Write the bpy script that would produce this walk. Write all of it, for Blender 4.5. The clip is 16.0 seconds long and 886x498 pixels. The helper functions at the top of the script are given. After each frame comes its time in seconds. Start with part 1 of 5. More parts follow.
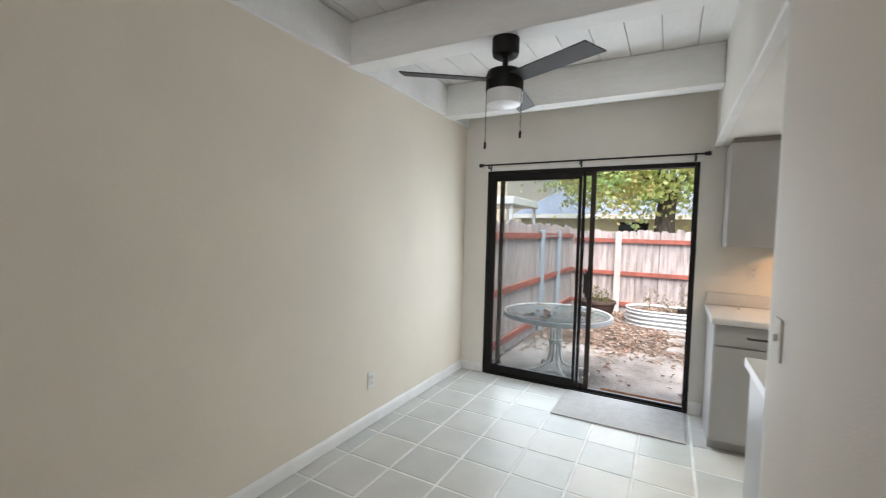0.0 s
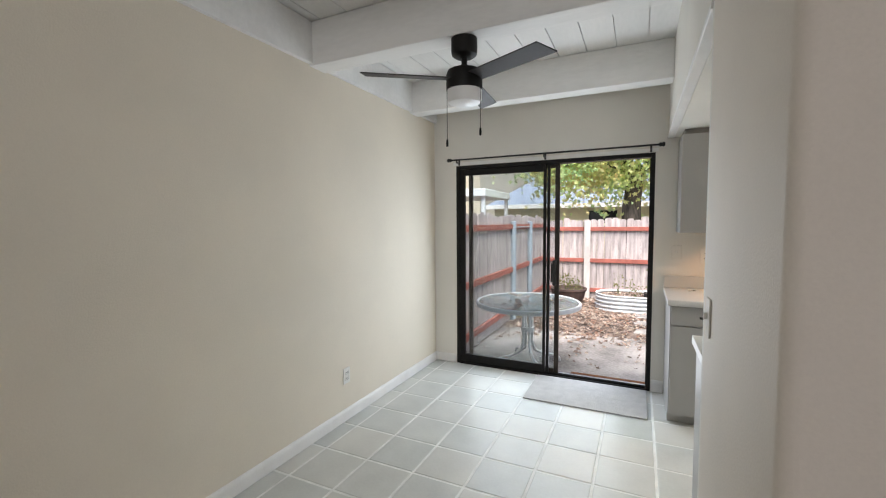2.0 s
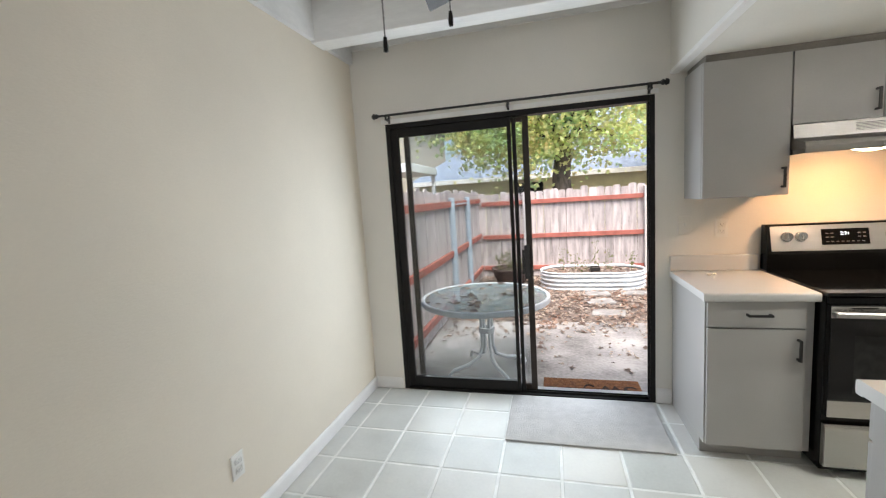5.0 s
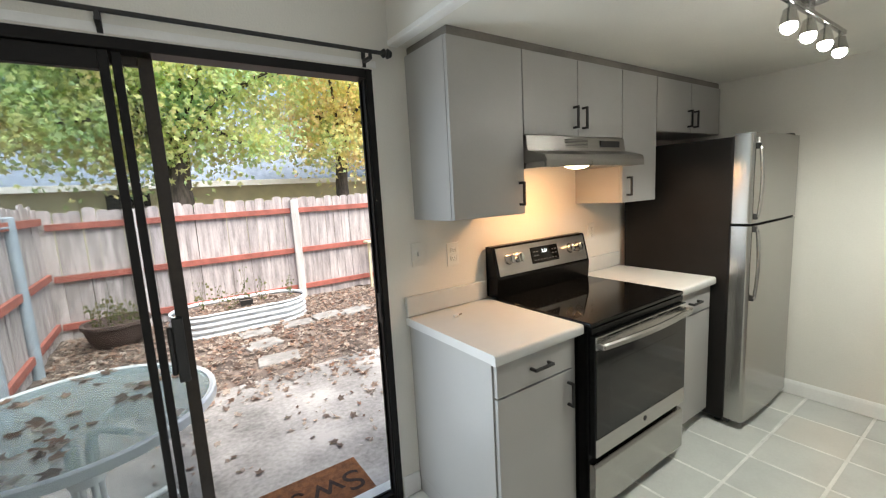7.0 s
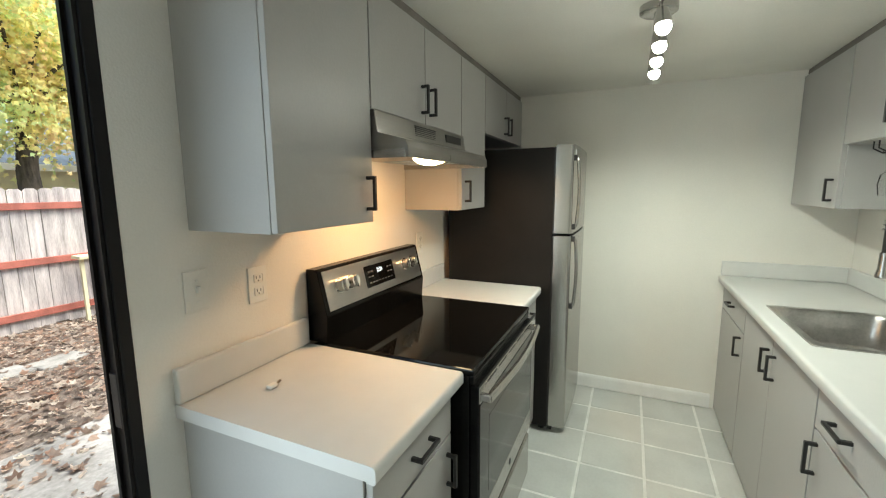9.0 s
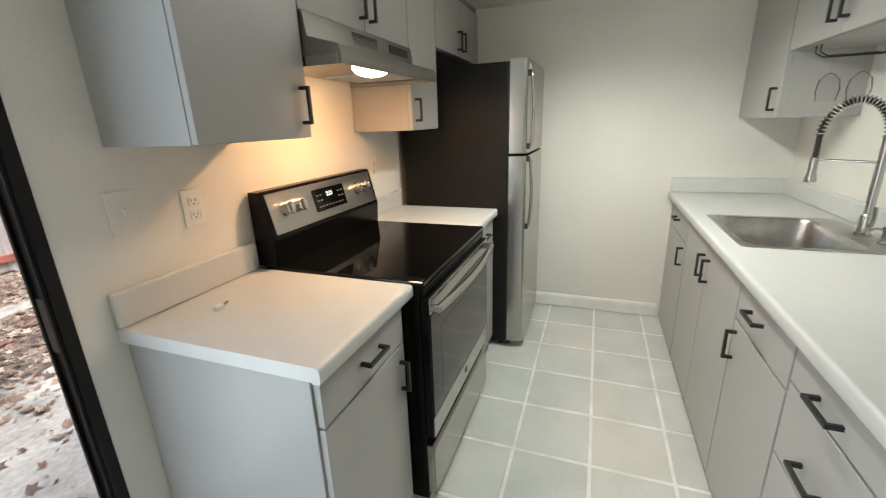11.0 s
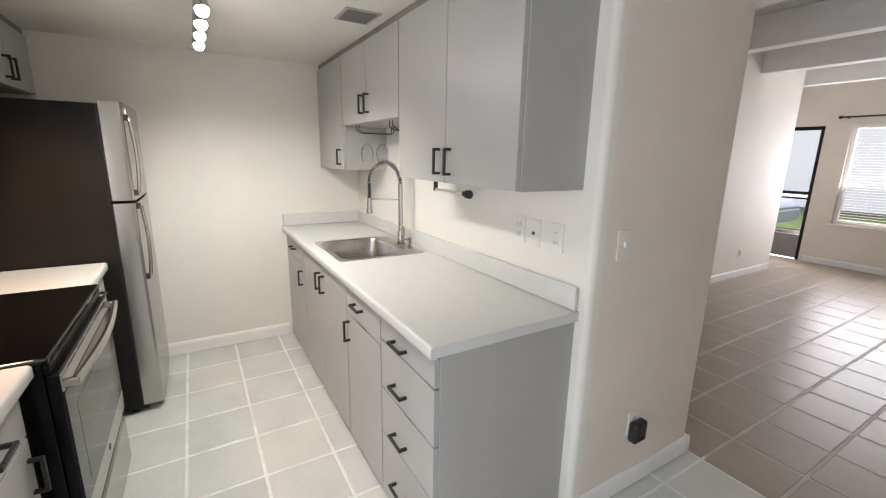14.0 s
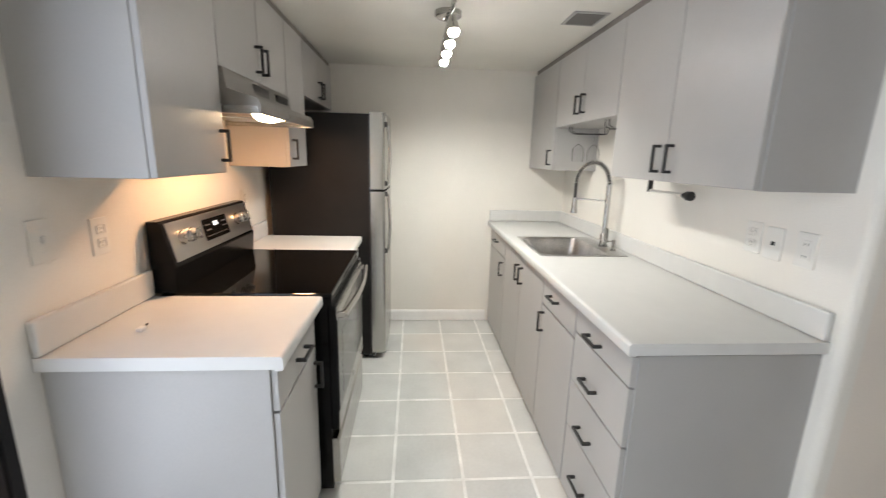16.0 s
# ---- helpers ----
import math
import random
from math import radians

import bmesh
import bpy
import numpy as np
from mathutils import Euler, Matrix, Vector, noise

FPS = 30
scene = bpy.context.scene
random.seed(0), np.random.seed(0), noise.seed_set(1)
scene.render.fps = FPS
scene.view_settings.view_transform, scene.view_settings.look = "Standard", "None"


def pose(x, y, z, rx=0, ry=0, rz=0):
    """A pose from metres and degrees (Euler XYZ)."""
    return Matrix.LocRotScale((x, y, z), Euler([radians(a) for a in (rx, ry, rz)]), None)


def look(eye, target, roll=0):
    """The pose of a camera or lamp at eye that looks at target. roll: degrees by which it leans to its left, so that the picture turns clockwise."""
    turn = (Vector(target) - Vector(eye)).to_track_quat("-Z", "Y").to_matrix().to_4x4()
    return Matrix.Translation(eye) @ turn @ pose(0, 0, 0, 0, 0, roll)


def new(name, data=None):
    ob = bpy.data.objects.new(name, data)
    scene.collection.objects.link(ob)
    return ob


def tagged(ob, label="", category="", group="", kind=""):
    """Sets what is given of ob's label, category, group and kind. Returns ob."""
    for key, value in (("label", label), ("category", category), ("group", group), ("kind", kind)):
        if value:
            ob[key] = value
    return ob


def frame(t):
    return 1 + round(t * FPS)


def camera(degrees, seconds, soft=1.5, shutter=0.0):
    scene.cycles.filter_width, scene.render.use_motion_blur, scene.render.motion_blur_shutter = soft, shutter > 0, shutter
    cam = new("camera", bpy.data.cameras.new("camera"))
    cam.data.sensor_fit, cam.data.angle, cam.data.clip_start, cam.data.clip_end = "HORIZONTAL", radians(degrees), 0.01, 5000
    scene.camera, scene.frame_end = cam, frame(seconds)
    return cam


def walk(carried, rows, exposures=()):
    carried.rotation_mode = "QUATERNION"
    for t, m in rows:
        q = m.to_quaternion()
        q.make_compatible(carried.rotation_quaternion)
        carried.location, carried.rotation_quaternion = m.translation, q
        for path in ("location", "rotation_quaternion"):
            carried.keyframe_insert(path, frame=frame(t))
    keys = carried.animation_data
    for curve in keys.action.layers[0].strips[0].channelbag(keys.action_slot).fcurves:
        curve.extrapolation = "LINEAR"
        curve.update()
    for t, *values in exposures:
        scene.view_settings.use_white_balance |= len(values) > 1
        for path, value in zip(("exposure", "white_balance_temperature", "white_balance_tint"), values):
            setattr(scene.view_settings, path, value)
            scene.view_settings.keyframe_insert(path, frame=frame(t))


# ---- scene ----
cam = camera(93.8, 16.0, soft=1.15, shutter=0.3)
PATH = [
    (0, (0.371, 0.438, 1.441), (-0.587, 2.191, 1.346), 1.5),
    (0.5, (0.475, 0.42, 1.462), (-0.348, 2.239, 1.343), 1.6),
    (1, (0.456, 0.397, 1.458), (-0.355, 2.222, 1.343), 0.5),
    (1.5, (0.443, 0.394, 1.458), (-0.393, 2.207, 1.342), -0.2),
    (2, (0.449, 0.399, 1.457), (-0.407, 2.202, 1.33), -0.4),
    (2.5, (0.463, 0.411, 1.454), (-0.422, 2.198, 1.307), -0.6),
    (3, (0.448, 0.453, 1.446), (-0.468, 2.222, 1.266), -0.7),
    (3.5, (0.264, 0.568, 1.426), (-0.57, 2.375, 1.228), -0.9),
    (4, (0.099, 0.761, 1.439), (-0.596, 2.624, 1.223), -1.2),
    (4.2, (0.06, 0.873, 1.438), (-0.648, 2.729, 1.2), -1.8),
    (6.3, (-0.242, 2.163, 1.505), (0.097, 4.117, 1.248), -5.7),
    (6.5, (-0.244, 2.284, 1.489), (0.274, 4.2, 1.241), -5.3),
    (6.6, (-0.256, 2.363, 1.472), (0.398, 4.238, 1.237), -5.2),
    (7, (-0.282, 2.604, 1.497), (0.836, 4.239, 1.217), -3.2),
    (7.5, (-0.223, 2.858, 1.451), (0.919, 4.477, 1.178), -2.7),
    (8, (-0.077, 3.095, 1.508), (1.217, 4.598, 1.246), 0.1),
    (8.5, (0.002, 3.207, 1.536), (1.763, 4.108, 1.245), 0.7),
    (8.7, (-0.014, 3.214, 1.503), (1.787, 4.044, 1.241), -0.0),
    (10.8, (0.01, 3.143, 1.416), (1.785, 3.852, 0.827), -1.7),
    (11, (0.01, 3.137, 1.401), (1.804, 3.802, 0.817), -1.9),
    (11.5, (0.047, 3.084, 1.434), (1.91, 3.508, 0.842), -2.1),
    (12, (0.052, 3.023, 1.471), (1.978, 2.929, 0.94), -1.2),
    (12.5, (-0.003, 3.058, 1.491), (1.833, 2.412, 1.032), 0.5),
    (13, (-0.096, 3.212, 1.483), (1.571, 2.202, 1.032), 1.4),
    (13.4, (-0.19, 3.246, 1.483), (1.457, 2.188, 1.075), 1.4),
    (13.5, (-0.214, 3.25, 1.493), (1.439, 2.201, 1.082), 1.0),
    (14, (-0.318, 3.233, 1.483), (1.355, 2.23, 1.042), 1.1),
    (14.5, (-0.372, 3.248, 1.485), (1.356, 2.328, 1.079), 0.9),
    (15, (-0.414, 3.263, 1.473), (1.414, 2.548, 1.085), 1.2),
    (15.5, (-0.442, 3.272, 1.458), (1.454, 2.764, 1.074), 1.5),
    (16, (-0.414, 3.313, 1.444), (1.533, 3.17, 1.01), 1.5),
]
walk(cam, [(t, look(eye, target, roll)) for t, eye, target, roll in PATH], exposures=[(0, 1.02, 6430, 12), (4.2, 0.96, 6450, 12), (6.4, 1.2, 6430, 10), (7.2, 0.96, 6430, 7), (8.5, 0.95, 6400, 0), (11.0, 0.98, 6370, 7), (12.5, 1.16, 6430, 14), (14.5, 1.17, 6430, 16), (16, 1.22, 6400, 15)])

# ---- world and large lights ----
SUN_UP, SUN_ROUND = 63, 150   # the sun stands over the front of the house, behind thin cloud
world = bpy.data.worlds.new("world")
scene.world = world
world.use_nodes = True
wn = world.node_tree.nodes
sky = wn.new("ShaderNodeTexSky")
sky.sky_type, sky.sun_disc = "NISHITA", False
sky.sun_elevation, sky.sun_rotation = radians(SUN_UP), radians(SUN_ROUND)
sky.air_density, sky.dust_density = 1.0, 4.0
wn["Background"].inputs["Strength"].default_value = 0.15
world.node_tree.links.new(sky.outputs["Color"], wn["Background"].inputs["Color"])


def lamp(name, kind, energy, color, m, **more):
    data = bpy.data.lights.new(name, kind)
    data.energy, data.color = energy, color
    if "size" in more:
        data.shape, data.size, data.size_y = "RECTANGLE", more["size"], more["size_y"]
    if "radius" in more:
        data.shadow_soft_size = more["radius"]
    if "angle" in more:
        data.angle = radians(more["angle"])
    if "cone" in more:
        data.spot_size, data.spot_blend = radians(more["cone"]), 0.85
    ob = new(name, data)
    ob.matrix_basis = m
    return ob


SUN_DIR = Vector((math.sin(radians(SUN_ROUND)) * math.cos(radians(SUN_UP)), math.cos(radians(SUN_ROUND)) * math.cos(radians(SUN_UP)), math.sin(radians(SUN_UP))))
lamp("sun", "SUN", 4.2, (1.0, 0.96, 0.90), look(SUN_DIR * 30, (0, 0, 0)), angle=50)
# daylight of the glass door and of the living room window
lamp("door_daylight", "AREA", 15.5, (0.82, 0.92, 1.0), look((-0.40, 4.285, 1.02), (-0.40, 0.0, 0.72)), size=1.4, size_y=1.9)
lamp("window_daylight", "AREA", 38, (0.96, 0.97, 1.0), look((1.1, -4.78, 1.3), (1.1, 0.0, 3.2)), size=1.6, size_y=1.35)

# ---- materials ----
def material(name, color, rough=0.5, metal=0.0, vary=0.06, scale=6.0, fine=90.0, bump=0.05, stretch=(1, 1, 1), dark=None, each=0.0, spec=0.5, coat=0.0, blush=None):
    """Colour varied at two scales by noise, with a fine relief; each: how far every piece differs."""
    m = bpy.data.materials.new(name)
    m.use_nodes = True
    nt = m.node_tree
    bs = nt.nodes["Principled BSDF"]
    bs.inputs["Metallic"].default_value = metal
    bs.inputs["Specular IOR Level"].default_value = spec
    bs.inputs["Coat Weight"].default_value = coat
    geo = nt.nodes.new("ShaderNodeNewGeometry")
    mp = nt.nodes.new("ShaderNodeMapping")
    mp.inputs["Scale"].default_value = stretch
    nt.links.new(geo.outputs["Position"], mp.inputs["Vector"])
    big, small = nt.nodes.new("ShaderNodeTexNoise"), nt.nodes.new("ShaderNodeTexNoise")
    big.inputs["Scale"].default_value, small.inputs["Scale"].default_value = scale, fine
    big.inputs["Detail"].default_value, small.inputs["Detail"].default_value = 5.0, 3.0
    for n in (big, small):
        nt.links.new(mp.outputs["Vector"], n.inputs["Vector"])
    add = nt.nodes.new("ShaderNodeMath")
    add.operation = "MULTIPLY_ADD"
    add.inputs[1].default_value = 0.35
    nt.links.new(small.outputs["Fac"], add.inputs[0])
    nt.links.new(big.outputs["Fac"], add.inputs[2])
    ramp = nt.nodes.new("ShaderNodeValToRGB")
    low = dark or tuple(c * (1 - 2.2 * vary) for c in color)
    high = tuple(min(1.0, c * (1 + vary)) for c in color)
    ramp.color_ramp.elements[0].position, ramp.color_ramp.elements[1].position = 0.45, 0.85
    ramp.color_ramp.elements[0].color, ramp.color_ramp.elements[1].color = (*low, 1), (*high, 1)
    nt.links.new(add.outputs[0], ramp.inputs["Fac"])
    out = ramp.outputs["Color"]
    if blush:
        # some pieces of the batch lean to a second tone
        own, lean, tone = nt.nodes.new("ShaderNodeObjectInfo"), nt.nodes.new("ShaderNodeMapRange"), nt.nodes.new("ShaderNodeMix")
        tone.data_type = "RGBA"
        lean.inputs["From Min"].default_value, lean.inputs["From Max"].default_value, lean.inputs["To Max"].default_value = 0.5, 1.0, 0.4
        nt.links.new(own.outputs["Random"], lean.inputs["Value"])
        nt.links.new(lean.outputs["Result"], tone.inputs["Factor"])
        for plug in tone.inputs:
            if plug.type == "RGBA" and plug.name == "A":
                nt.links.new(out, plug)
            elif plug.type == "RGBA" and plug.name == "B":
                plug.default_value = (*blush, 1)
        out = [o for o in tone.outputs if o.type == "RGBA"][0]
    if each:
        info = nt.nodes.new("ShaderNodeObjectInfo")
        hsv = nt.nodes.new("ShaderNodeHueSaturation")
        rng = nt.nodes.new("ShaderNodeMapRange")
        rng.inputs["To Min"].default_value, rng.inputs["To Max"].default_value = 1 - each, 1 + each
        nt.links.new(info.outputs["Random"], rng.inputs["Value"])
        nt.links.new(rng.outputs["Result"], hsv.inputs["Value"])
        nt.links.new(out, hsv.inputs["Color"])
        out = hsv.outputs["Color"]
    nt.links.new(out, bs.inputs["Base Color"])
    rr = nt.nodes.new("ShaderNodeMapRange")
    rr.inputs["To Min"].default_value, rr.inputs["To Max"].default_value = max(0.02, rough * 0.85), min(1.0, rough * 1.15)
    nt.links.new(big.outputs["Fac"], rr.inputs["Value"])
    nt.links.new(rr.outputs["Result"], bs.inputs["Roughness"])
    if bump:
        bp = nt.nodes.new("ShaderNodeBump")
        bp.inputs["Strength"].default_value, bp.inputs["Distance"].default_value = bump, 0.01
        nt.links.new(small.outputs["Fac"], bp.inputs["Height"])
        nt.links.new(bp.outputs["Normal"], bs.inputs["Normal"])
    return m


def glowing(name, color, strength):
    m = bpy.data.materials.new(name)
    m.use_nodes = True
    bs = m.node_tree.nodes["Principled BSDF"]
    bs.inputs["Base Color"].default_value = (*color, 1)
    bs.inputs["Emission Color"].default_value = (*color, 1)
    bs.inputs["Emission Strength"].default_value = strength
    return m


def clear_glass(name, tint=(1, 1, 1), ior=1.45):
    """A thin pane: lets light straight through and mirrors a little more at grazing angles."""
    m = bpy.data.materials.new(name)
    m.use_nodes = True
    nt = m.node_tree
    nt.nodes.remove(nt.nodes["Principled BSDF"])
    tr, gl, mix = nt.nodes.new("ShaderNodeBsdfTransparent"), nt.nodes.new("ShaderNodeBsdfGlossy"), nt.nodes.new("ShaderNodeMixShader")
    lw = nt.nodes.new("ShaderNodeFresnel")
    lw.inputs["IOR"].default_value = ior
    tr.inputs["Color"].default_value = (*tint, 1)
    gl.inputs["Roughness"].default_value = 0.02
    nt.links.new(lw.outputs["Fac"], mix.inputs["Fac"])
    nt.links.new(tr.outputs["BSDF"], mix.inputs[1])
    nt.links.new(gl.outputs["BSDF"], mix.inputs[2])
    nt.links.new(mix.outputs["Shader"], nt.nodes["Material Output"].inputs["Surface"])
    return m


CREAM = material("cream_wall_paint", (0.76, 0.69, 0.575), 0.75, vary=0.03, scale=1.5, fine=160, bump=0.12)
WALL = material("offwhite_wall_paint", (0.76, 0.73, 0.67), 0.7, vary=0.03, scale=1.5, fine=160, bump=0.12)
BEAM = material("white_painted_wood", (0.80, 0.79, 0.77), 0.6, vary=0.05, scale=3, fine=40, bump=0.25, stretch=(0.3, 1, 1))
BOARD = material("white_painted_ceiling_board", (0.80, 0.79, 0.77), 0.6, vary=0.04, scale=3, fine=50, bump=0.2, stretch=(1, 0.2, 1))
# Warmer in hue than the off-white walls.
BEIGE = material("warm_beige_wall", (0.76, 0.695, 0.62), 0.7, vary=0.03, scale=1.5, fine=160, bump=0.12)
CEIL = material("flat_ceiling_paint", (0.74, 0.72, 0.66), 0.8, vary=0.03, scale=2, fine=120, bump=0.15)
TRIM = material("white_gloss_trim", (0.82, 0.81, 0.79), 0.35, vary=0.03, bump=0.03)
TILE = material("grey_floor_tile", (0.60, 0.61, 0.585), 0.36, vary=0.05, scale=4, fine=60, bump=0.05, each=0.05, blush=(0.66, 0.60, 0.53))
# Living room copies of tile and grout, with its warm dim light in the colour.
TILE_WARMLIT = material("floor_tile_warm_dim_light", (0.325, 0.265, 0.21), 0.36, vary=0.06, scale=3, fine=60, bump=0.05)
GROUT_WARMLIT = material("grout_warm_dim_light", (0.50, 0.45, 0.395), 0.6, vary=0.08, scale=8, fine=120, bump=0.3)
GROUT = material("pale_grout", (0.83, 0.83, 0.80), 0.55, vary=0.08, scale=8, fine=120, bump=0.3)
CAB = material("warm_grey_cabinet_paint", (0.40, 0.39, 0.375), 0.38, vary=0.025, scale=3, fine=140, bump=0.05)
CABIN = material("cabinet_shadow_gap", (0.16, 0.155, 0.145), 0.7, vary=0.05)
COUNTER = material("white_laminate", (0.62, 0.615, 0.595), 0.36, vary=0.015, scale=12, fine=300, bump=0.02)
BLACK = material("matt_black_metal", (0.018, 0.017, 0.016), 0.42, vary=0.15, bump=0.05)
BLADE = material("dark_fan_blade", (0.035, 0.03, 0.028), 0.6, vary=0.2, scale=4, fine=50, bump=0.1)
# The shade above the wall cabinets is put into this strip's dark colour.
FILLER = material("shade_dark_filler", (0.22, 0.20, 0.18), 0.8, vary=0.1)
BROWNAL = material("brown_aluminium", (0.035, 0.026, 0.019), 0.45, spec=0.3, vary=0.15, bump=0.04)
BRONZE = material("dark_bronze_aluminium", (0.009, 0.0075, 0.0065), 0.5, spec=0.25, vary=0.2, bump=0.04)
STEEL = material("brushed_stainless", (0.46, 0.45, 0.43), 0.25, metal=1.0, vary=0.02, scale=3, fine=60, bump=0.01, stretch=(10, 10, 0.3))
HOODST = material("dull_hood_steel", (0.30, 0.285, 0.265), 0.34, metal=1.0, vary=0.04, scale=3, fine=60, bump=0.01, stretch=(0.3, 0.3, 10))
FASCIA = material("brushed_fascia_steel", (0.55, 0.525, 0.49), 0.36, metal=1.0, vary=0.03, scale=3, fine=60, bump=0.01, stretch=(0.3, 0.3, 10))
STEELH = material("brushed_stainless_horizontal", (0.46, 0.445, 0.425), 0.25, metal=1.0, vary=0.02, scale=3, fine=60, bump=0.01, stretch=(0.3, 0.3, 10))
CHROME = material("polished_chrome", (0.75, 0.74, 0.72), 0.1, metal=1.0, vary=0.03, bump=0.0)
ENAMEL = material("black_enamel", (0.004, 0.004, 0.004), 0.25, spec=0.2, vary=0.1, bump=0.0)
FRIDGE = material("dark_grey_fridge_side", (0.014, 0.0125, 0.0115), 0.45, spec=0.2, vary=0.1, fine=300, bump=0.1)
CERAMIC = material("black_glass_ceramic", (0.004, 0.004, 0.004), 0.05, spec=0.25, vary=0.1, bump=0.0)
SINKST = material("satin_sink_steel", (0.50, 0.485, 0.47), 0.30, metal=1.0, vary=0.14, scale=9, fine=90, bump=0.05)
OVENGL = material("dark_oven_glass", (0.012, 0.012, 0.012), 0.08, spec=0.3, vary=0.1, bump=0.0)
OVENWIN = material("tinted_oven_window", (0.022, 0.022, 0.021), 0.10, spec=0.32, vary=0.15, scale=30, fine=400, bump=0.0)
PLASTIC = material("white_plastic", (0.77, 0.755, 0.71), 0.35, vary=0.02, bump=0.0)
RUG = material("pale_grey_woven_mat", (0.52, 0.50, 0.48), 0.95, vary=0.05, scale=14, fine=300, bump=0.6)
GLASS = clear_glass("door_glass", (0.93, 0.95, 0.94))
MESH = clear_glass("insect_mesh", (0.86, 0.88, 0.90))
SCREENED = clear_glass("insect_screened_glass", (0.72, 0.72, 0.73))
FROST = material("frosted_white_glass", (0.80, 0.80, 0.80), 0.35, vary=0.02, bump=0.0)
KEYMARK = material("pale_key_print", (0.11, 0.11, 0.11), 0.5, vary=0.05, bump=0.0)
DISPLAY = glowing("display_digits", (0.85, 0.95, 1.0), 1.3)
BULB = glowing("lit_bulb", (1.0, 0.97, 0.9), 60.0)
HOODBULB = glowing("lit_hood_lens", (1.0, 0.72, 0.42), 14.0)
# outdoors
CONC = material("worn_concrete", (0.33, 0.31, 0.295), 0.9, vary=0.3, scale=1.9, fine=30, bump=0.25)
SOIL = material("leaf_litter_soil", (0.15, 0.115, 0.095), 1.0, vary=0.35, scale=6, fine=70, bump=1.0)
PICKET = material("weathered_grey_fence_board", (0.475, 0.425, 0.41), 0.9, vary=0.22, scale=5, fine=50, bump=0.5, stretch=(3, 3, 0.35), each=0.13)
RAIL = material("red_brown_stained_rail", (0.36, 0.115, 0.085), 0.85, vary=0.15, scale=8, fine=60, bump=0.4)
POSTW = material("bleached_fence_post", (0.56, 0.53, 0.50), 0.9, vary=0.12, scale=6, fine=60, bump=0.4, stretch=(2, 2, 0.3))
GALV = material("galvanised_steel", (0.42, 0.50, 0.56), 0.5, metal=0.4, vary=0.1, scale=14, fine=90, bump=0.05)
WHITEM = material("white_powder_coated_metal", (0.75, 0.77, 0.77), 0.4, vary=0.05, bump=0.03)
COIR = material("brown_coir", (0.26, 0.105, 0.04), 1.0, vary=0.2, scale=30, fine=500, bump=1.0)
COIRDK = material("dark_mat_print", (0.05, 0.028, 0.02), 1.0, vary=0.2, scale=40, fine=500, bump=0.8)
BARK = material("grey_brown_bark", (0.085, 0.07, 0.058), 0.95, vary=0.35, scale=9, fine=60, bump=1.0, stretch=(2, 2, 0.4))
STUCCO = material("pale_yellow_stucco", (0.70, 0.64, 0.42), 0.9, vary=0.06, scale=3, fine=80, bump=0.4)
TANST = material("tan_stucco", (0.55, 0.49, 0.38), 0.9, vary=0.06, scale=3, fine=80, bump=0.4)
SHINGLE = material("blue_grey_shingle", (0.20, 0.24, 0.31), 0.9, vary=0.15, scale=6, fine=40, bump=0.5)
STONE = material("grey_stepping_stone", (0.25, 0.235, 0.22), 0.9, vary=0.2, scale=8, fine=60, bump=0.4)
POT = material("dark_terracotta", (0.075, 0.048, 0.04), 0.8, vary=0.2, bump=0.3)
TABLETOP = material("pebbled_table_glass", (0.30, 0.38, 0.40), 0.18, vary=0.04, scale=20, fine=200, bump=0.1)
_t = TABLETOP.node_tree
_tr, _mx = _t.nodes.new("ShaderNodeBsdfTransparent"), _t.nodes.new("ShaderNodeMixShader")
_mx.inputs["Fac"].default_value = 0.5
_t.links.new(_tr.outputs["BSDF"], _mx.inputs[1])
_t.links.new(_t.nodes["Principled BSDF"].outputs["BSDF"], _mx.inputs[2])
_t.links.new(_mx.outputs["Shader"], _t.nodes["Material Output"].inputs["Surface"])


def leafy(name, colors, own=1.0):
    m = bpy.data.materials.new(name)
    m.use_nodes = True
    nt = m.node_tree
    bs = nt.nodes["Principled BSDF"]
    geo, ramp = nt.nodes.new("ShaderNodeNewGeometry"), nt.nodes.new("ShaderNodeValToRGB")
    for n, c in enumerate(colors):
        e = ramp.color_ramp.elements[n] if n < 2 else ramp.color_ramp.elements.new(0.5)
        e.position, e.color = n / (len(colors) - 1), (*c, 1)
    # neighbouring leaves share a tone, each with its own shade
    no, wide, share = nt.nodes.new("ShaderNodeTexNoise"), nt.nodes.new("ShaderNodeMapRange"), nt.nodes.new("ShaderNodeMix")
    no.inputs["Scale"].default_value, no.inputs["Detail"].default_value = 0.9, 2.0
    nt.links.new(geo.outputs["Position"], no.inputs["Vector"])
    nt.links.new(no.outputs["Fac"], wide.inputs["Value"])
    wide.inputs["From Min"].default_value, wide.inputs["From Max"].default_value = 0.34, 0.66
    share.inputs["Factor"].default_value = own
    nt.links.new(wide.outputs["Result"], share.inputs["A"])
    nt.links.new(geo.outputs["Random Per Island"], share.inputs["B"])
    nt.links.new(share.outputs["Result"], ramp.inputs["Fac"])
    nt.links.new(ramp.outputs["Color"], bs.inputs["Base Color"])
    bs.inputs["Roughness"].default_value = 0.6
    tl, mix = nt.nodes.new("ShaderNodeBsdfTranslucent"), nt.nodes.new("ShaderNodeMixShader")
    nt.links.new(ramp.outputs["Color"], tl.inputs["Color"])
    mix.inputs["Fac"].default_value = 0.68
    nt.links.new(bs.outputs["BSDF"], mix.inputs[1])
    nt.links.new(tl.outputs["BSDF"], mix.inputs[2])
    nt.links.new(mix.outputs["Shader"], nt.nodes["Material Output"].inputs["Surface"])
    return m


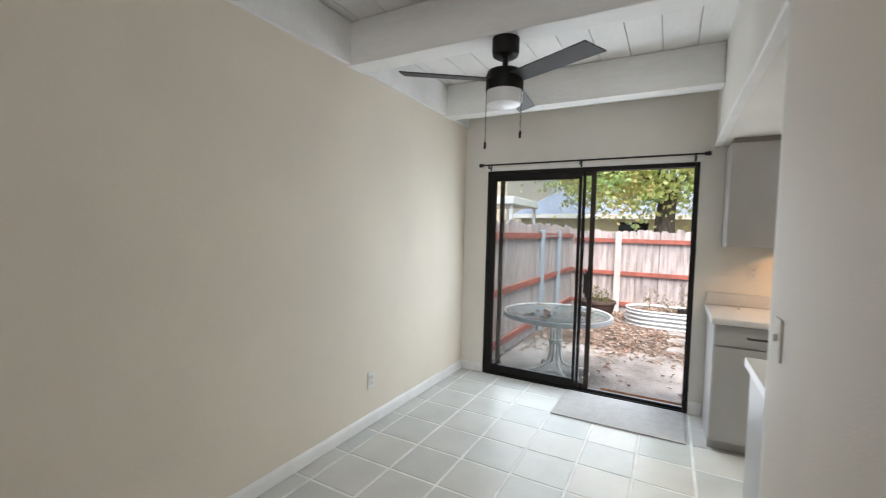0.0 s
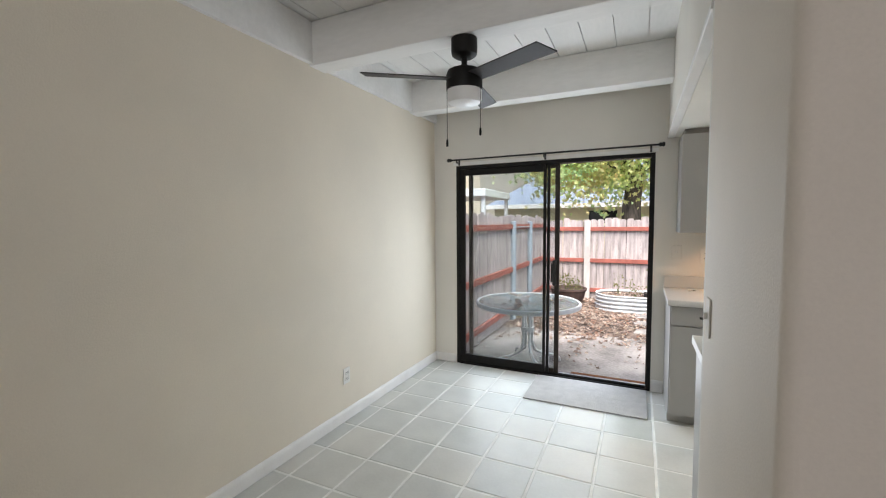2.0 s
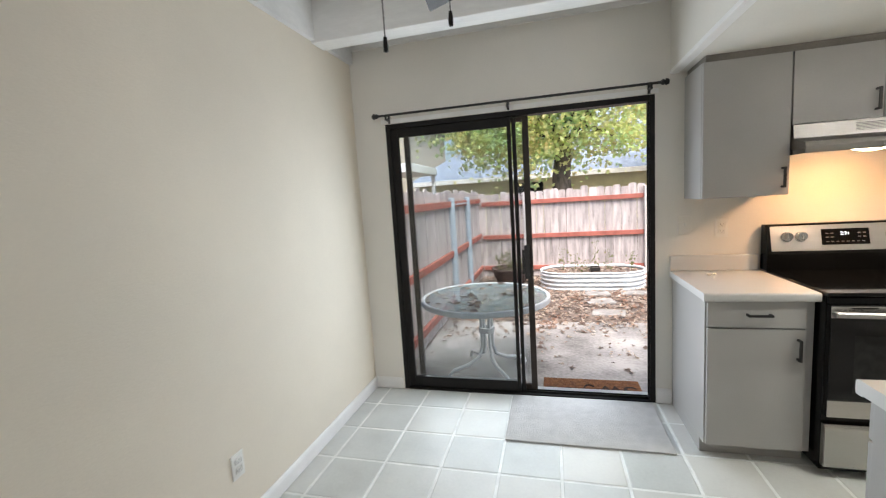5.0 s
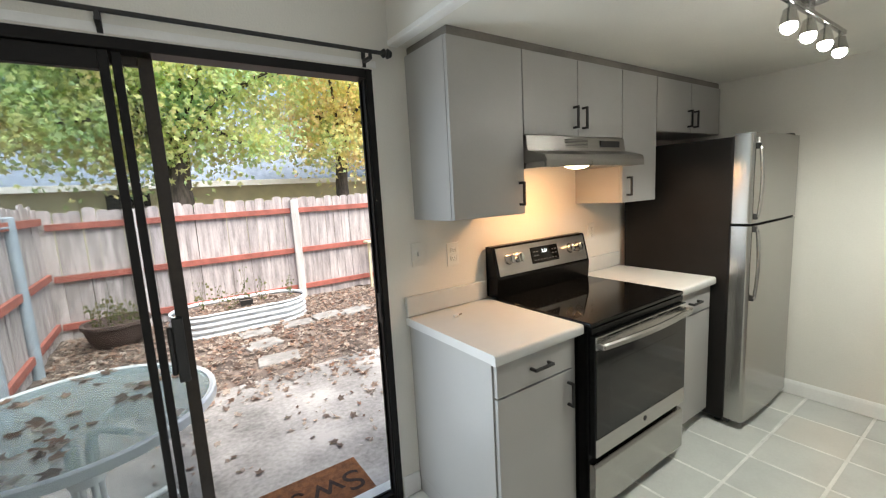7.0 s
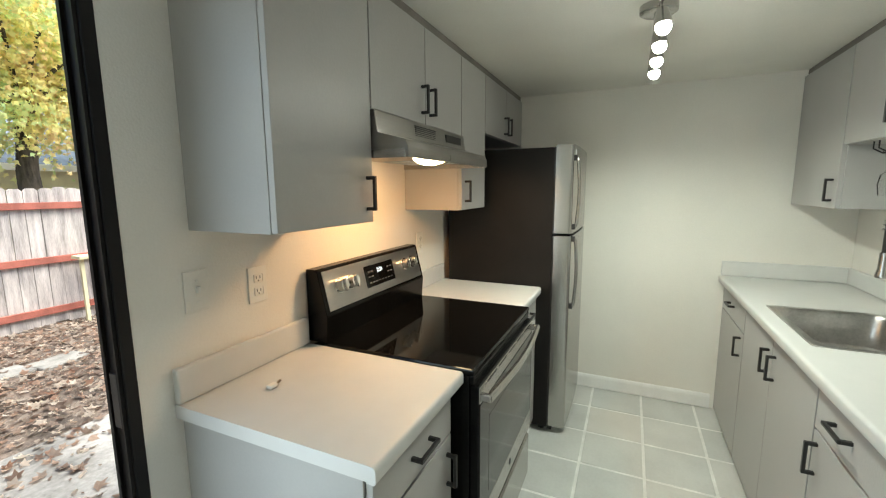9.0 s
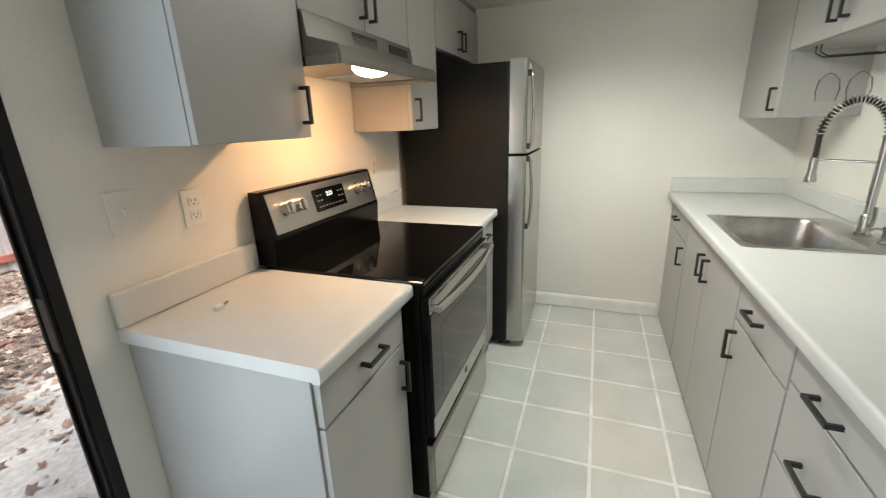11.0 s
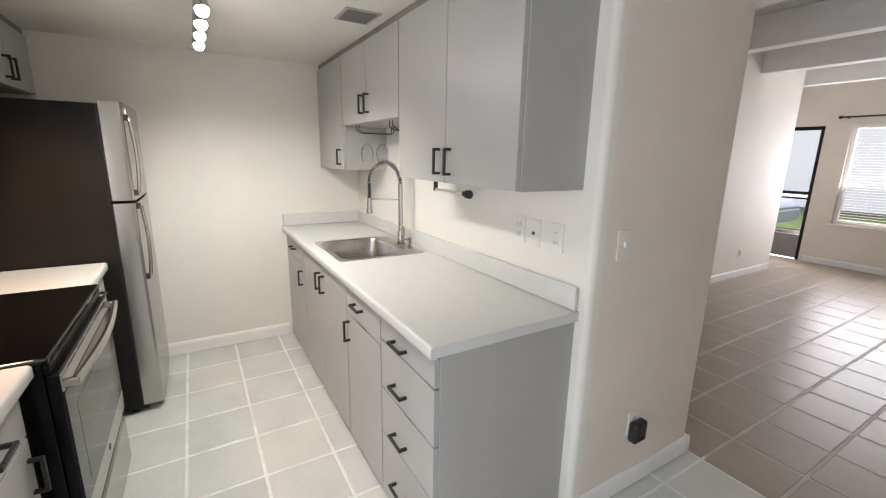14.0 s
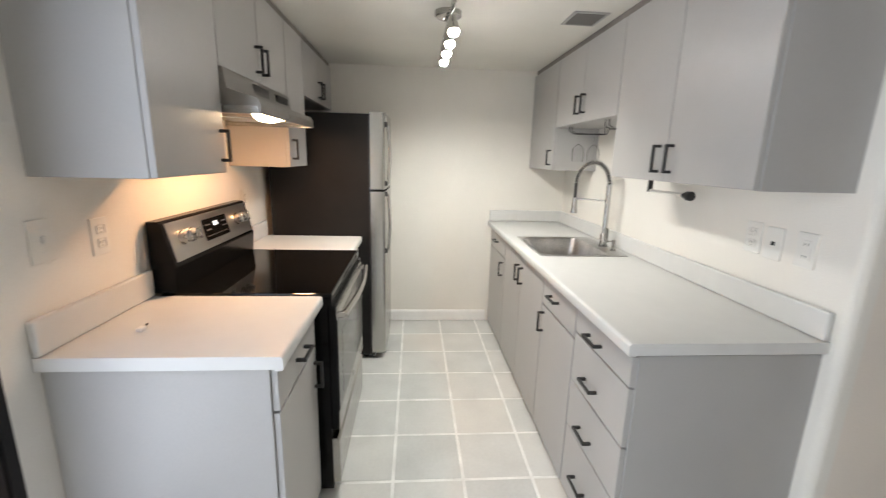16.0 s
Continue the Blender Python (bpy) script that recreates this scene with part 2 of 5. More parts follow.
LEAF = leafy("autumn_tree_leaves", [(0.42, 0.62, 0.36), (0.50, 0.68, 0.36), (0.62, 0.73, 0.34), (0.80, 0.79, 0.32), (0.86, 0.78, 0.34), (0.84, 0.68, 0.36)], 0.35)
LEAFO = leafy("orange_tree_leaves", [(0.56, 0.72, 0.38), (0.72, 0.76, 0.36), (0.86, 0.77, 0.36), (0.85, 0.68, 0.36), (0.80, 0.54, 0.34)], 0.4)
LITTER = leafy("dry_fallen_leaves", [(0.34, 0.19, 0.13), (0.60, 0.45, 0.36), (0.20, 0.125, 0.095), (0.76, 0.66, 0.57), (0.42, 0.25, 0.20), (0.70, 0.53, 0.40), (0.15, 0.10, 0.08)])
SHRUB = leafy("dull_green_leaves", [(0.10, 0.14, 0.05), (0.18, 0.20, 0.08), (0.25, 0.22, 0.10)])


# ---- mesh helpers ----
def thing(name, at, label, category, group="", kind=""):
    ob = new(name)
    ob.empty_display_size = 0.1
    ob.matrix_basis = Matrix.Translation(at)
    return tagged(ob, label, category, group, kind)


def part(name, bm, mat, parent=None, label="", smooth=False):
    """One bmesh, in world metres, as a mesh object under a thing or a part."""
    me = bpy.data.meshes.new(name)
    bm.normal_update()
    bm.to_mesh(me)
    bm.free()
    me.materials.append(mat)
    if smooth:
        for p in me.polygons:
            p.use_smooth = True
        me.set_sharp_from_angle(angle=radians(38))
    ob = new(name, me)
    if parent:
        ob.parent = parent
        if parent.type == "EMPTY":
            ob.matrix_parent_inverse = parent.matrix_basis.inverted()
    if label:
        ob["label"] = label
    return ob


def structure(name, bm, mat, label, category, smooth=False):
    return tagged(part(name, bm, mat, smooth=smooth), label, category, kind="structure")


def add_box(bm, a, b, bevel=0.0, seg=2):
    x0, y0, z0 = a
    x1, y1, z1 = b
    vs = bmesh.ops.create_cube(bm, size=1.0)["verts"]
    for v in vs:
        v.co = Vector(((x0 + x1) / 2 + v.co.x * (x1 - x0), (y0 + y1) / 2 + v.co.y * (y1 - y0), (z0 + z1) / 2 + v.co.z * (z1 - z0)))
    if bevel:
        es = list({e for v in vs for e in v.link_edges})
        bmesh.ops.bevel(bm, geom=es, offset=bevel, segments=seg, affect="EDGES", profile=0.5)
    return bm


def box(a, b, bevel=0.0, seg=2):
    return add_box(bmesh.new(), a, b, bevel, seg)


def boxes(*some, bevel=0.0):
    bm = bmesh.new()
    for a, b in some:
        add_box(bm, a, b, bevel)
    return bm


def add_cyl(bm, p0, p1, r0, r1=None, seg=20, caps=True):
    p0, p1 = Vector(p0), Vector(p1)
    d = p1 - p0
    m = Matrix.Translation((p0 + p1) / 2) @ d.to_track_quat("Z", "Y").to_matrix().to_4x4()
    bmesh.ops.create_cone(bm, cap_ends=caps, segments=seg, radius1=r0, radius2=r0 if r1 is None else r1, depth=d.length, matrix=m)
    return bm


def cyl(p0, p1, r0, r1=None, seg=20):
    return add_cyl(bmesh.new(), p0, p1, r0, r1, seg)


def add_tube(bm, pts, r, seg=8, close=False):
    """A round bar swept along points."""
    pts = [Vector(p) for p in pts]
    rings = []
    n = len(pts)
    up = Vector((0, 0, 1))
    for i, p in enumerate(pts):
        a = pts[(i - 1) % n] if close or i else p
        b = pts[(i + 1) % n] if close or i < n - 1 else p
        d = (b - a).normalized()
        if i:
            side = side - d * side.dot(d)
        else:
            side = d.cross(up) if abs(d.z) < 0.95 else d.cross(Vector((1, 0, 0)))
        side.normalize()
        top = side.cross(d)
        rings.append([bm.verts.new(p + r * (math.cos(k * math.tau / seg) * side + math.sin(k * math.tau / seg) * top)) for k in range(seg)])
    for i in range(n if close else n - 1):
        a, b = rings[i], rings[(i + 1) % n]
        for k in range(seg):
            bm.faces.new((a[k], a[(k + 1) % seg], b[(k + 1) % seg], b[k]))
    if not close:
        bm.faces.new(rings[0][::-1])
        bm.faces.new(rings[-1])
    return bm


def tube(pts, r, seg=8, close=False):
    return add_tube(bmesh.new(), pts, r, seg, close)


def lathe(centre, profile, seg=32):
    """Rings of (radius, height) about an upright axis."""
    bm = bmesh.new()
    cx, cy, cz = centre
    rings = []
    for r, z in profile:
        if r < 1e-5:
            rings.append([bm.verts.new((cx, cy, cz + z))])
        else:
            rings.append([bm.verts.new((cx + r * math.cos(k * math.tau / seg), cy + r * math.sin(k * math.tau / seg), cz + z)) for k in range(seg)])
    for a, b in zip(rings, rings[1:]):
        for k in range(seg):
            j = (k + 1) % seg
            if len(a) == 1 and len(b) > 1:
                bm.faces.new((a[0], b[j], b[k]))
            elif len(b) == 1 and len(a) > 1:
                bm.faces.new((a[k], a[j], b[0]))
            elif len(a) > 1:
                bm.faces.new((a[k], a[j], b[j], b[k]))
    bmesh.ops.recalc_face_normals(bm, faces=bm.faces[:])
    return bm


def prism(outline, axis, a, b, bevel=0.0):
    """A flat outline of two coordinates drawn out along an axis from a to b."""
    bm = bmesh.new()

    def at(p, t):
        return {"x": (t, p[0], p[1]), "y": (p[0], t, p[1]), "z": (p[0], p[1], t)}[axis]

    va, vb = [bm.verts.new(at(p, a)) for p in outline], [bm.verts.new(at(p, b)) for p in outline]
    n = len(outline)
    bm.faces.new(va)
    bm.faces.new(vb[::-1])
    for i in range(n):
        bm.faces.new((va[i], vb[i], vb[(i + 1) % n], va[(i + 1) % n]))
    bmesh.ops.recalc_face_normals(bm, faces=bm.faces[:])
    if bevel:
        bmesh.ops.bevel(bm, geom=bm.edges[:], offset=bevel, segments=2, affect="EDGES")
    return bm


def lettering(words, size, m, depth, mat, parent, name="lettering"):
    cu = bpy.data.curves.new("words", "FONT")
    cu.body, cu.size, cu.extrude, cu.align_x, cu.align_y = words, size, depth, "CENTER", "CENTER"
    tmp = new("words", cu)
    me = bpy.data.meshes.new_from_object(tmp.evaluated_get(bpy.context.evaluated_depsgraph_get()))
    bpy.data.objects.remove(tmp)
    bm = bmesh.new()
    bm.from_mesh(me)
    bm.transform(m)
    bpy.data.meshes.remove(me)
    return part(name, bm, mat, parent)

# ---- the rooms ----
XW, XE, YN, YK, XS, YB = -1.49, 3.11, 4.295, 2.025, 0.645, 1.16   # west, east, north, kitchen south, switch wall, its south end
XL, YS, ZC, ZB, ZK = 2.20, -4.70, 2.74, 2.463, 2.135              # living east wall, south wall, boards, beam undersides, kitchen ceiling
T, NT = 0.16, 0.08
DX0, DX1, DZ = -1.245, 0.555, 2.025                               # glass door opening

bm = bmesh.new()
add_box(bm, (XW - T, YS - T, -0.25), (XE + T, YN + T, -0.0025))
structure("floor", bm, GROUT, "pale grout bed under square grey floor tiles", "floor")

structure("floor_living", box((XW, YS, -0.0025), (XE, 1.105, -0.0014)), GROUT_WARMLIT, "joint bed under the living room tiles, coloured for warm dim light", "floor")
structure("wall_west", box((XW - T, YS - T, -0.25), (XW, YN, ZC + 0.1)), CREAM, "long cream painted plaster wall, plain and smooth", "wall")
bm = boxes(((XW - T, YN, -0.25), (DX0, YN + NT, ZC + 0.1)), ((DX1, YN, -0.25), (XE + T, YN + NT, ZC + 0.1)), ((DX0, YN, DZ), (DX1, YN + NT, ZC + 0.1)))
structure("wall_north", bm, WALL, "off-white painted wall around the sliding glass door", "wall")
structure("wall_east", box((XE, YK - 0.3, -0.25), (XE + T, YN, ZC + 0.1)), WALL, "plain off-white wall closing the galley kitchen", "wall")


def rounded_block(x0, x1, y0, y1, z0, z1, r, south):
    """A wall block with one rounded plaster corner on its west end."""
    out = [(x1, y0), (x1, y1)]
    if not south:
        out += [(x0 + r - r * math.sin(a), y1 - r + r * math.cos(a)) for a in np.linspace(0, math.pi / 2, 7)] + [(x0, y0)]
        return prism(out, "z", z0, z1)
    out += [(x0, y1)]
    out += [(x0 + r - r * math.cos(a), y0 + r - r * math.sin(a)) for a in np.linspace(0, math.pi / 2, 7)]
    return prism(out, "z", z0, z1)


structure("wall_kitchen_south", rounded_block(XS, XE + T, YK - 0.06, YK, -0.25, ZC + 0.1, 0.03, False), WALL, "white painted kitchen wall behind the long worktop", "wall", smooth=True)
structure("wall_switch", rounded_block(XS, XE + T, YB, YK - 0.06, -0.25, ZC + 0.1, 0.03, True), BEIGE, "beige wall block with rounded plaster corners", "wall", smooth=True)
structure("wall_living_east", box((XL, -3.65, -0.25), (XL + T, YB, ZC + 0.1)), WALL, "off-white living room side wall", "wall")
structure("wall_entry_east", box((XE, YS - T, -0.25), (XE + T, -3.2, ZC + 0.1)), WALL, "off-white wall of the entry recess", "wall")
structure("wall_entry_north", box((XL + T, -3.65, -0.25), (XE, -3.5, ZC + 0.1)), WALL, "short off-white wall of the entry recess", "wall")
WX0, WX1, WZ0, WZ1 = 0.35, 1.93, 0.62, 2.0
EX0, EX1, EZ = 2.22, 3.06, 2.0
bm = boxes(((XW, YS - T, -0.25), (WX0, YS, ZC + 0.1)), ((WX0, YS - T, -0.25), (WX1, YS, WZ0)), ((WX0, YS - T, WZ1), (WX1, YS, ZC + 0.1)),
           ((WX1, YS - T, -0.25), (EX0, YS, ZC + 0.1)), ((EX0, YS - T, EZ), (EX1, YS, ZC + 0.1)), ((EX1, YS - T, -0.25), (XE, YS, ZC + 0.1)))
structure("wall_south", bm, BEIGE, "off-white living room wall with a window and a screen door", "wall")

# boarded ceiling: tongue-and-groove boards running north to south, each with a groove beside it
bm = bmesh.new()
add_box(bm, (XW - T, YS - T, ZC + 0.03), (XE + T, YN + T, ZC + 0.12))
x = -1.60
while x < XE:
    add_box(bm, (max(x, XW), YS, ZC), (min(x + 0.202, XE), YN, ZC + 0.029))
    x += 0.208
structure("ceiling_boards", bm, BOARD, "white painted tongue-and-groove board ceiling", "ceiling")
structure("ceiling_kitchen", box((XS + 0.02, YK, ZK), (XE, YN, ZK + 0.10)), CEIL, "low flat painted kitchen ceiling", "ceiling")
# dropped front over the kitchen, with its corner bead
bm = box((XS, YK, ZK + 0.005), (XS + 0.09, YN, ZC + 0.02))
structure("soffit", bm, WALL, "off-white dropped soffit face over the kitchen opening", "soffit")
structure("trim_soffit", box((XS - 0.006, YK - 0.02, ZK - 0.004), (XS + 0.045, YN, ZK + 0.02), 0.004), TRIM, "painted bead on the lower soffit edge", "trim")
for n in range(7):
    y = 3.785 - 1.285 * n
    east = XS if y > YK else XL if y > -3.7 else XE
    if YB < y < YK:
        east = XS
    structure(f"beam_{n + 1}", box((XW, y, ZB), (east, y + 0.15, ZC - 0.002), 0.006), BEAM, "thick white painted ceiling beam", "beam")
structure("trim_wall_plate", box((XW, YS, ZB + 0.012), (XW + 0.03, YN, ZC - 0.004), 0.004), BEAM, "white painted plate along the top of the cream wall", "trim")
structure("trim_wall_plate_north", box((XW + 0.03, YN - 0.02, ZB + 0.10), (XS, YN, ZC - 0.004), 0.003), BEAM, "white painted board above the glass door wall", "trim")


def baseboard(name, a, b, normal, h=0.085, d=0.014):
    """A skirting with a rounded top between two floor points; normal points into the room."""
    a, b, nrm = Vector((*a, 0)), Vector((*b, 0)), Vector((*normal, 0))
    prof = [(0, 0), (d, 0), (d, h - 0.02), (d * 0.75, h - 0.008), (d * 0.4, h), (0, h)]
    bm = bmesh.new()
    va = [bm.verts.new(a + nrm * p + Vector((0, 0, q + 0.004))) for p, q in prof]
    vb = [bm.verts.new(b + nrm * p + Vector((0, 0, q + 0.004))) for p, q in prof]
    for i in range(len(prof)):
        j = (i + 1) % len(prof)
        bm.faces.new((va[i], va[j], vb[j], vb[i]))
    bm.faces.new(va[::-1])
    bm.faces.new(vb)
    bmesh.ops.recalc_face_normals(bm, faces=bm.faces[:])
    return structure(name, bm, TRIM, "white painted wooden baseboard", "baseboard")


baseboard("baseboard_west", (XW, YS), (XW, YN), (1, 0))
baseboard("baseboard_north_a", (XW + 0.014, YN), (DX0 - 0.01, YN), (0, -1))
baseboard("baseboard_north_b", (DX1 + 0.005, YN), (0.65, YN), (0, -1), 0.10)
baseboard("baseboard_east", (XE, 2.66), (XE, 3.7), (-1, 0), 0.095)
baseboard("baseboard_switch", (XS, YB + 0.015), (XS, YK - 0.012), (-1, 0), 0.09)
baseboard("baseboard_block", (XS - 0.014, YB), (XL, YB), (0, -1), 0.09)
baseboard("baseboard_living", (XL, YB - 0.014), (XL, -3.65), (-1, 0), 0.09)
baseboard("baseboard_south", (XW + 0.014, YS), (EX0 - 0.05, YS), (0, 1), 0.09)

# ---- sliding glass door ----
door = thing("door_1", (-0.34, YN + 0.06, 0), "dark bronze aluminium sliding glass door, slid open", "sliding door", kind="structure")
fy0, fy1 = YN - 0.004, YN + NT + 0.002
part("frame", boxes(((DX0, fy0, 0), (DX0 + 0.035, fy1, DZ)), ((DX1 - 0.030, fy0, 0), (DX1, fy1, DZ)), ((DX0 + 0.035, fy0, DZ - 0.036), (DX1 - 0.030, fy1, DZ)), bevel=0.003), BRONZE, door)
part("track", boxes(((DX0 + 0.035, fy0 - 0.002, -0.004), (DX1 - 0.03, YN + 0.082, 0.012)), ((DX0 + 0.04, YN + 0.021, 0.012), (DX1 - 0.04, YN + 0.027, 0.026)), ((DX0 + 0.04, YN + 0.061, 0.012), (DX1 - 0.04, YN + 0.067, 0.020))), BRONZE, door, "worn bronze floor track")


def door_leaf(name, x0, x1, y, z0, z1, sl, st, label):
    fr = part(name, boxes(((x0, y - 0.016, z0), (x0 + sl, y + 0.016, z1)), ((x1 - st, y - 0.016, z0), (x1, y + 0.016, z1)),
                          ((x0 + sl, y - 0.016, z0), (x1 - st, y + 0.016, z0 + 0.075)), ((x0 + sl, y - 0.016, z1 - 0.06), (x1 - st, y + 0.016, z1)), bevel=0.003), BRONZE, door, label)
    pane = part("pane", box((x0 + sl - 0.004, y - 0.003, z0 + 0.07), (x1 - st + 0.004, y + 0.003, z1 - 0.055)), GLASS, fr)
    pane.visible_shadow = False
    return fr


door_leaf("glass_leaf", DX0 + 0.036, -0.342, YN + 0.024, 0.026, DZ - 0.038, 0.052, 0.026, "dark glass leaf with wide rails")
part("interlock", box((-0.335, YN + 0.018, 0.026), (-0.309, YN + 0.046, DZ - 0.038), 0.003), BRONZE, door, "dark interlocking stile beside the glass leaf")
sx0, sx1, sy, sz0, sz1, sw = -1.131, -0.226, YN + 0.064, 0.02, DZ - 0.038, 0.042
leaf = part("screen_leaf", boxes(((sx0, sy - 0.012, sz0), (sx0 + sw, sy + 0.012, sz1)), ((sx1 - sw, sy - 0.012, sz0), (sx1, sy + 0.012, sz1)), ((sx0 + sw, sy - 0.012, sz0), (sx1 - sw, sy + 0.012, sz0 + 0.04)), ((sx0 + sw, sy - 0.012, sz1 - 0.03), (sx1 - sw, sy + 0.012, sz1)), bevel=0.003), BROWNAL, door, "thin brown frame of the second sliding leaf")
mesh = part("insect_screen", box((sx0 + sw - 0.004, sy - 0.001, sz0 + 0.036), (sx1 - sw + 0.004, sy + 0.001, sz1 - 0.026)), MESH, leaf, "fine grey insect mesh")
mesh.visible_shadow = False
part("handle", boxes(((sx1 - 0.058, sy - 0.036, 0.86), (sx1 - 0.022, sy - 0.0115, 1.10)), ((sx1 - 0.075, sy - 0.030, 0.89), (sx1 - 0.057, sy - 0.016, 1.07)), bevel=0.006), BLACK, leaf, "black pull handle")
for jx in (DX0 + 0.035, DX1 - 0.038):
    for jy in (YN + 0.004, YN + 0.050):
        part("jamb_fin", box((jx, jy, 0.03), (jx + 0.008, jy + 0.006, DZ - 0.041)), BRONZE, door)
part("latch", box((DX1 - 0.036, YN + 0.015, 0.90), (DX1 - 0.029, YN + 0.045, 1.04), 0.002), BLACK, door, "strike plate")

rod = thing("curtain_rod", (-0.35, 4.235, 2.078), "thin dark curtain rod with turned finials above the glass door", "curtain rod")
part("rod", cyl((-1.27, 4.235, 2.078), (0.575, 4.235, 2.078), 0.008, seg=12), BLACK, rod, smooth=True)
for sx in (-1, 1):
    x = -1.27 if sx < 0 else 0.575
    bm = bmesh.new()
    for r0, r1, a, b in ((0.010, 0.019, 0, 0.012), (0.019, 0.012, 0.012, 0.022), (0.012, 0.021, 0.022, 0.030), (0.021, 0.014, 0.030, 0.045)):
        add_cyl(bm, (x + sx * a, 4.235, 2.078), (x + sx * b, 4.235, 2.078), r0, r1, 14)
    part("finial", bm, BLACK, rod, smooth=True)
for x in (-1.21, -0.35, 0.52):
    part("bracket", boxes(((x - 0.008, 4.225, 2.045), (x + 0.008, 4.295, 2.056)), ((x - 0.008, 4.288, 2.03), (x + 0.008, 4.2955, 2.09)), ((x - 0.006, 4.222, 2.045), (x + 0.006, 4.231, 2.072))), BLACK, rod)
structure("trim_door_head", box((DX0 - 0.03, YN - 0.006, DZ + 0.006), (DX1 + 0.02, YN, DZ + 0.035), 0.002), TRIM, "white painted strip above the glass door", "trim")

# ---- kitchen ----
def add_pull(bm, p, along, out, length=0.108):
    """A square black bar pull: two feet and a bar."""
    p, along, out = Vector(p), Vector(along), Vector(out)
    w = along.cross(out)

    def bar(a0, a1, o0, o1, h):
        pts = [p + along * a0 + out * o0 - w * h, p + along * a1 + out * o1 + w * h]
        lo = [min(pts[0][i], pts[1][i]) for i in range(3)]
        hi = [max(pts[0][i], pts[1][i]) for i in range(3)]
        add_box(bm, lo, hi, 0.0015, 1)

    h = length / 2
    bar(-h, h, 0.024, 0.034, 0.006)
    bar(-h, -h + 0.011, 0, 0.026, 0.006)
    bar(h - 0.011, h, 0, 0.026, 0.006)


def cabinet(name, x0, x1, back, front, z0, z1, fronts, label, out, toe=0.0, open_top=False):
    """A cabinet unit; fronts: (kind, x0, x1, z0, z1, pull place, pull direction); out: +1 faces north, -1 south."""
    c = thing(name, ((x0 + x1) / 2, (back + front) / 2, z0), label, "cabinet", "kitchen cabinets")
    y_in = front - out * 0.02
    lo, hi = min(back, y_in), max(back, y_in)
    if open_top:
        for name2, a, b in (("side_panel", (x0, lo, z0 + toe), (x0 + 0.016, hi, z1)), ("side_panel", (x1 - 0.016, lo, z0 + toe), (x1, hi, z1)),
                            ("bottom_panel", (x0 + 0.016, lo, z0 + toe), (x1 - 0.016, hi, z0 + toe + 0.016)),
                            ("back_panel", (x0 + 0.016, lo, z0 + toe + 0.016), (x1 - 0.016, lo + 0.006, z1)),
                            ("front_frame", (x0 + 0.016, hi - 0.016, z0 + toe + 0.016), (x1 - 0.016, hi, z1))):
            part(name2, box(a, b), CAB, c)
    else:
        part("body", box((x0, lo, z0 + toe), (x1, hi, z1), 0.0015), CAB, c)
    if toe:
        ty = y_in - out * 0.06
        part("plinth", box((x0, min(back, ty), z0), (x1, max(back, ty), z0 + toe)), CAB, c)
    g = 0.0022
    for kind, a, b, s, t, pull, along in fronts:
        d = part(kind, box((a + g, min(y_in, front) + (0.0005 if out > 0 else 0), s + g), (b - g, max(y_in, front) - (0.0005 if out < 0 else 0), t - g), 0.0018), CAB, c)
        bm = bmesh.new()
        add_pull(bm, (pull[0], front, pull[1]), (1, 0, 0) if along == "x" else (0, 0, 1), (0, out, 0))
        part("handle", bm, BLACK, d, "square black bar pull")
    return c


UF, CF = 3.975, 3.685
UB = YN - 0.001
ZU0, ZU1 = 1.368, 2.098
cabinet("wall_cabinet", 0.72, 1.132, UB, UF, ZU0, ZU1, [("door", 0.72, 1.132, ZU0, ZU1, (1.098, 1.462), "z")], "light grey painted wall cabinet beside the range hood", -1)
cabinet("wall_cabinet", 1.134, 1.905, UB, UF, 1.727, ZU1, [("door", 1.134, 1.52, 1.727, ZU1, (1.486, 1.818), "z"), ("door", 1.52, 1.905, 1.727, ZU1, (1.556, 1.818), "z")], "short light grey cabinet above the range hood", -1)
cabinet("wall_cabinet", 1.907, 2.262, UB, UF, ZU0, ZU1, [("door", 1.907, 2.262, ZU0, ZU1, (1.955, 1.462), "z")], "narrow light grey wall cabinet beside the fridge", -1)
cabinet("wall_cabinet", 2.264, 3.105, UB, UF, 1.78, ZU1, [("door", 2.264, 2.685, 1.78, ZU1, (2.645, 1.868), "z"), ("door", 2.685, 3.105, 1.78, ZU1, (2.725, 1.868), "z")], "short light grey cabinet above the fridge", -1)
structure("trim_cabinet_top_north", box((0.735, UF + 0.012, ZU1), (3.105, UB, ZK - 0.001)), FILLER, "recessed filler above the wall cabinets, darkened as shade", "trim")

cabinet("base_cabinet", 0.655, 1.128, UB, CF, 0, 0.868, [("drawer", 0.66, 1.09, 0.725, 0.862, (0.885, 0.795), "x"), ("door", 0.66, 1.09, 0.085, 0.722, (1.055, 0.62), "z")], "light grey base cabinet with a drawer, beside the range", -1, toe=0.08)
cabinet("base_cabinet", 1.915, 2.355, UB, CF, 0, 0.868, [("drawer", 1.925, 2.35, 0.725, 0.862, (2.14, 0.795), "x"), ("door", 1.925, 2.35, 0.085, 0.722, (1.975, 0.62), "z")], "narrow light grey base cabinet between range and fridge", -1, toe=0.08)


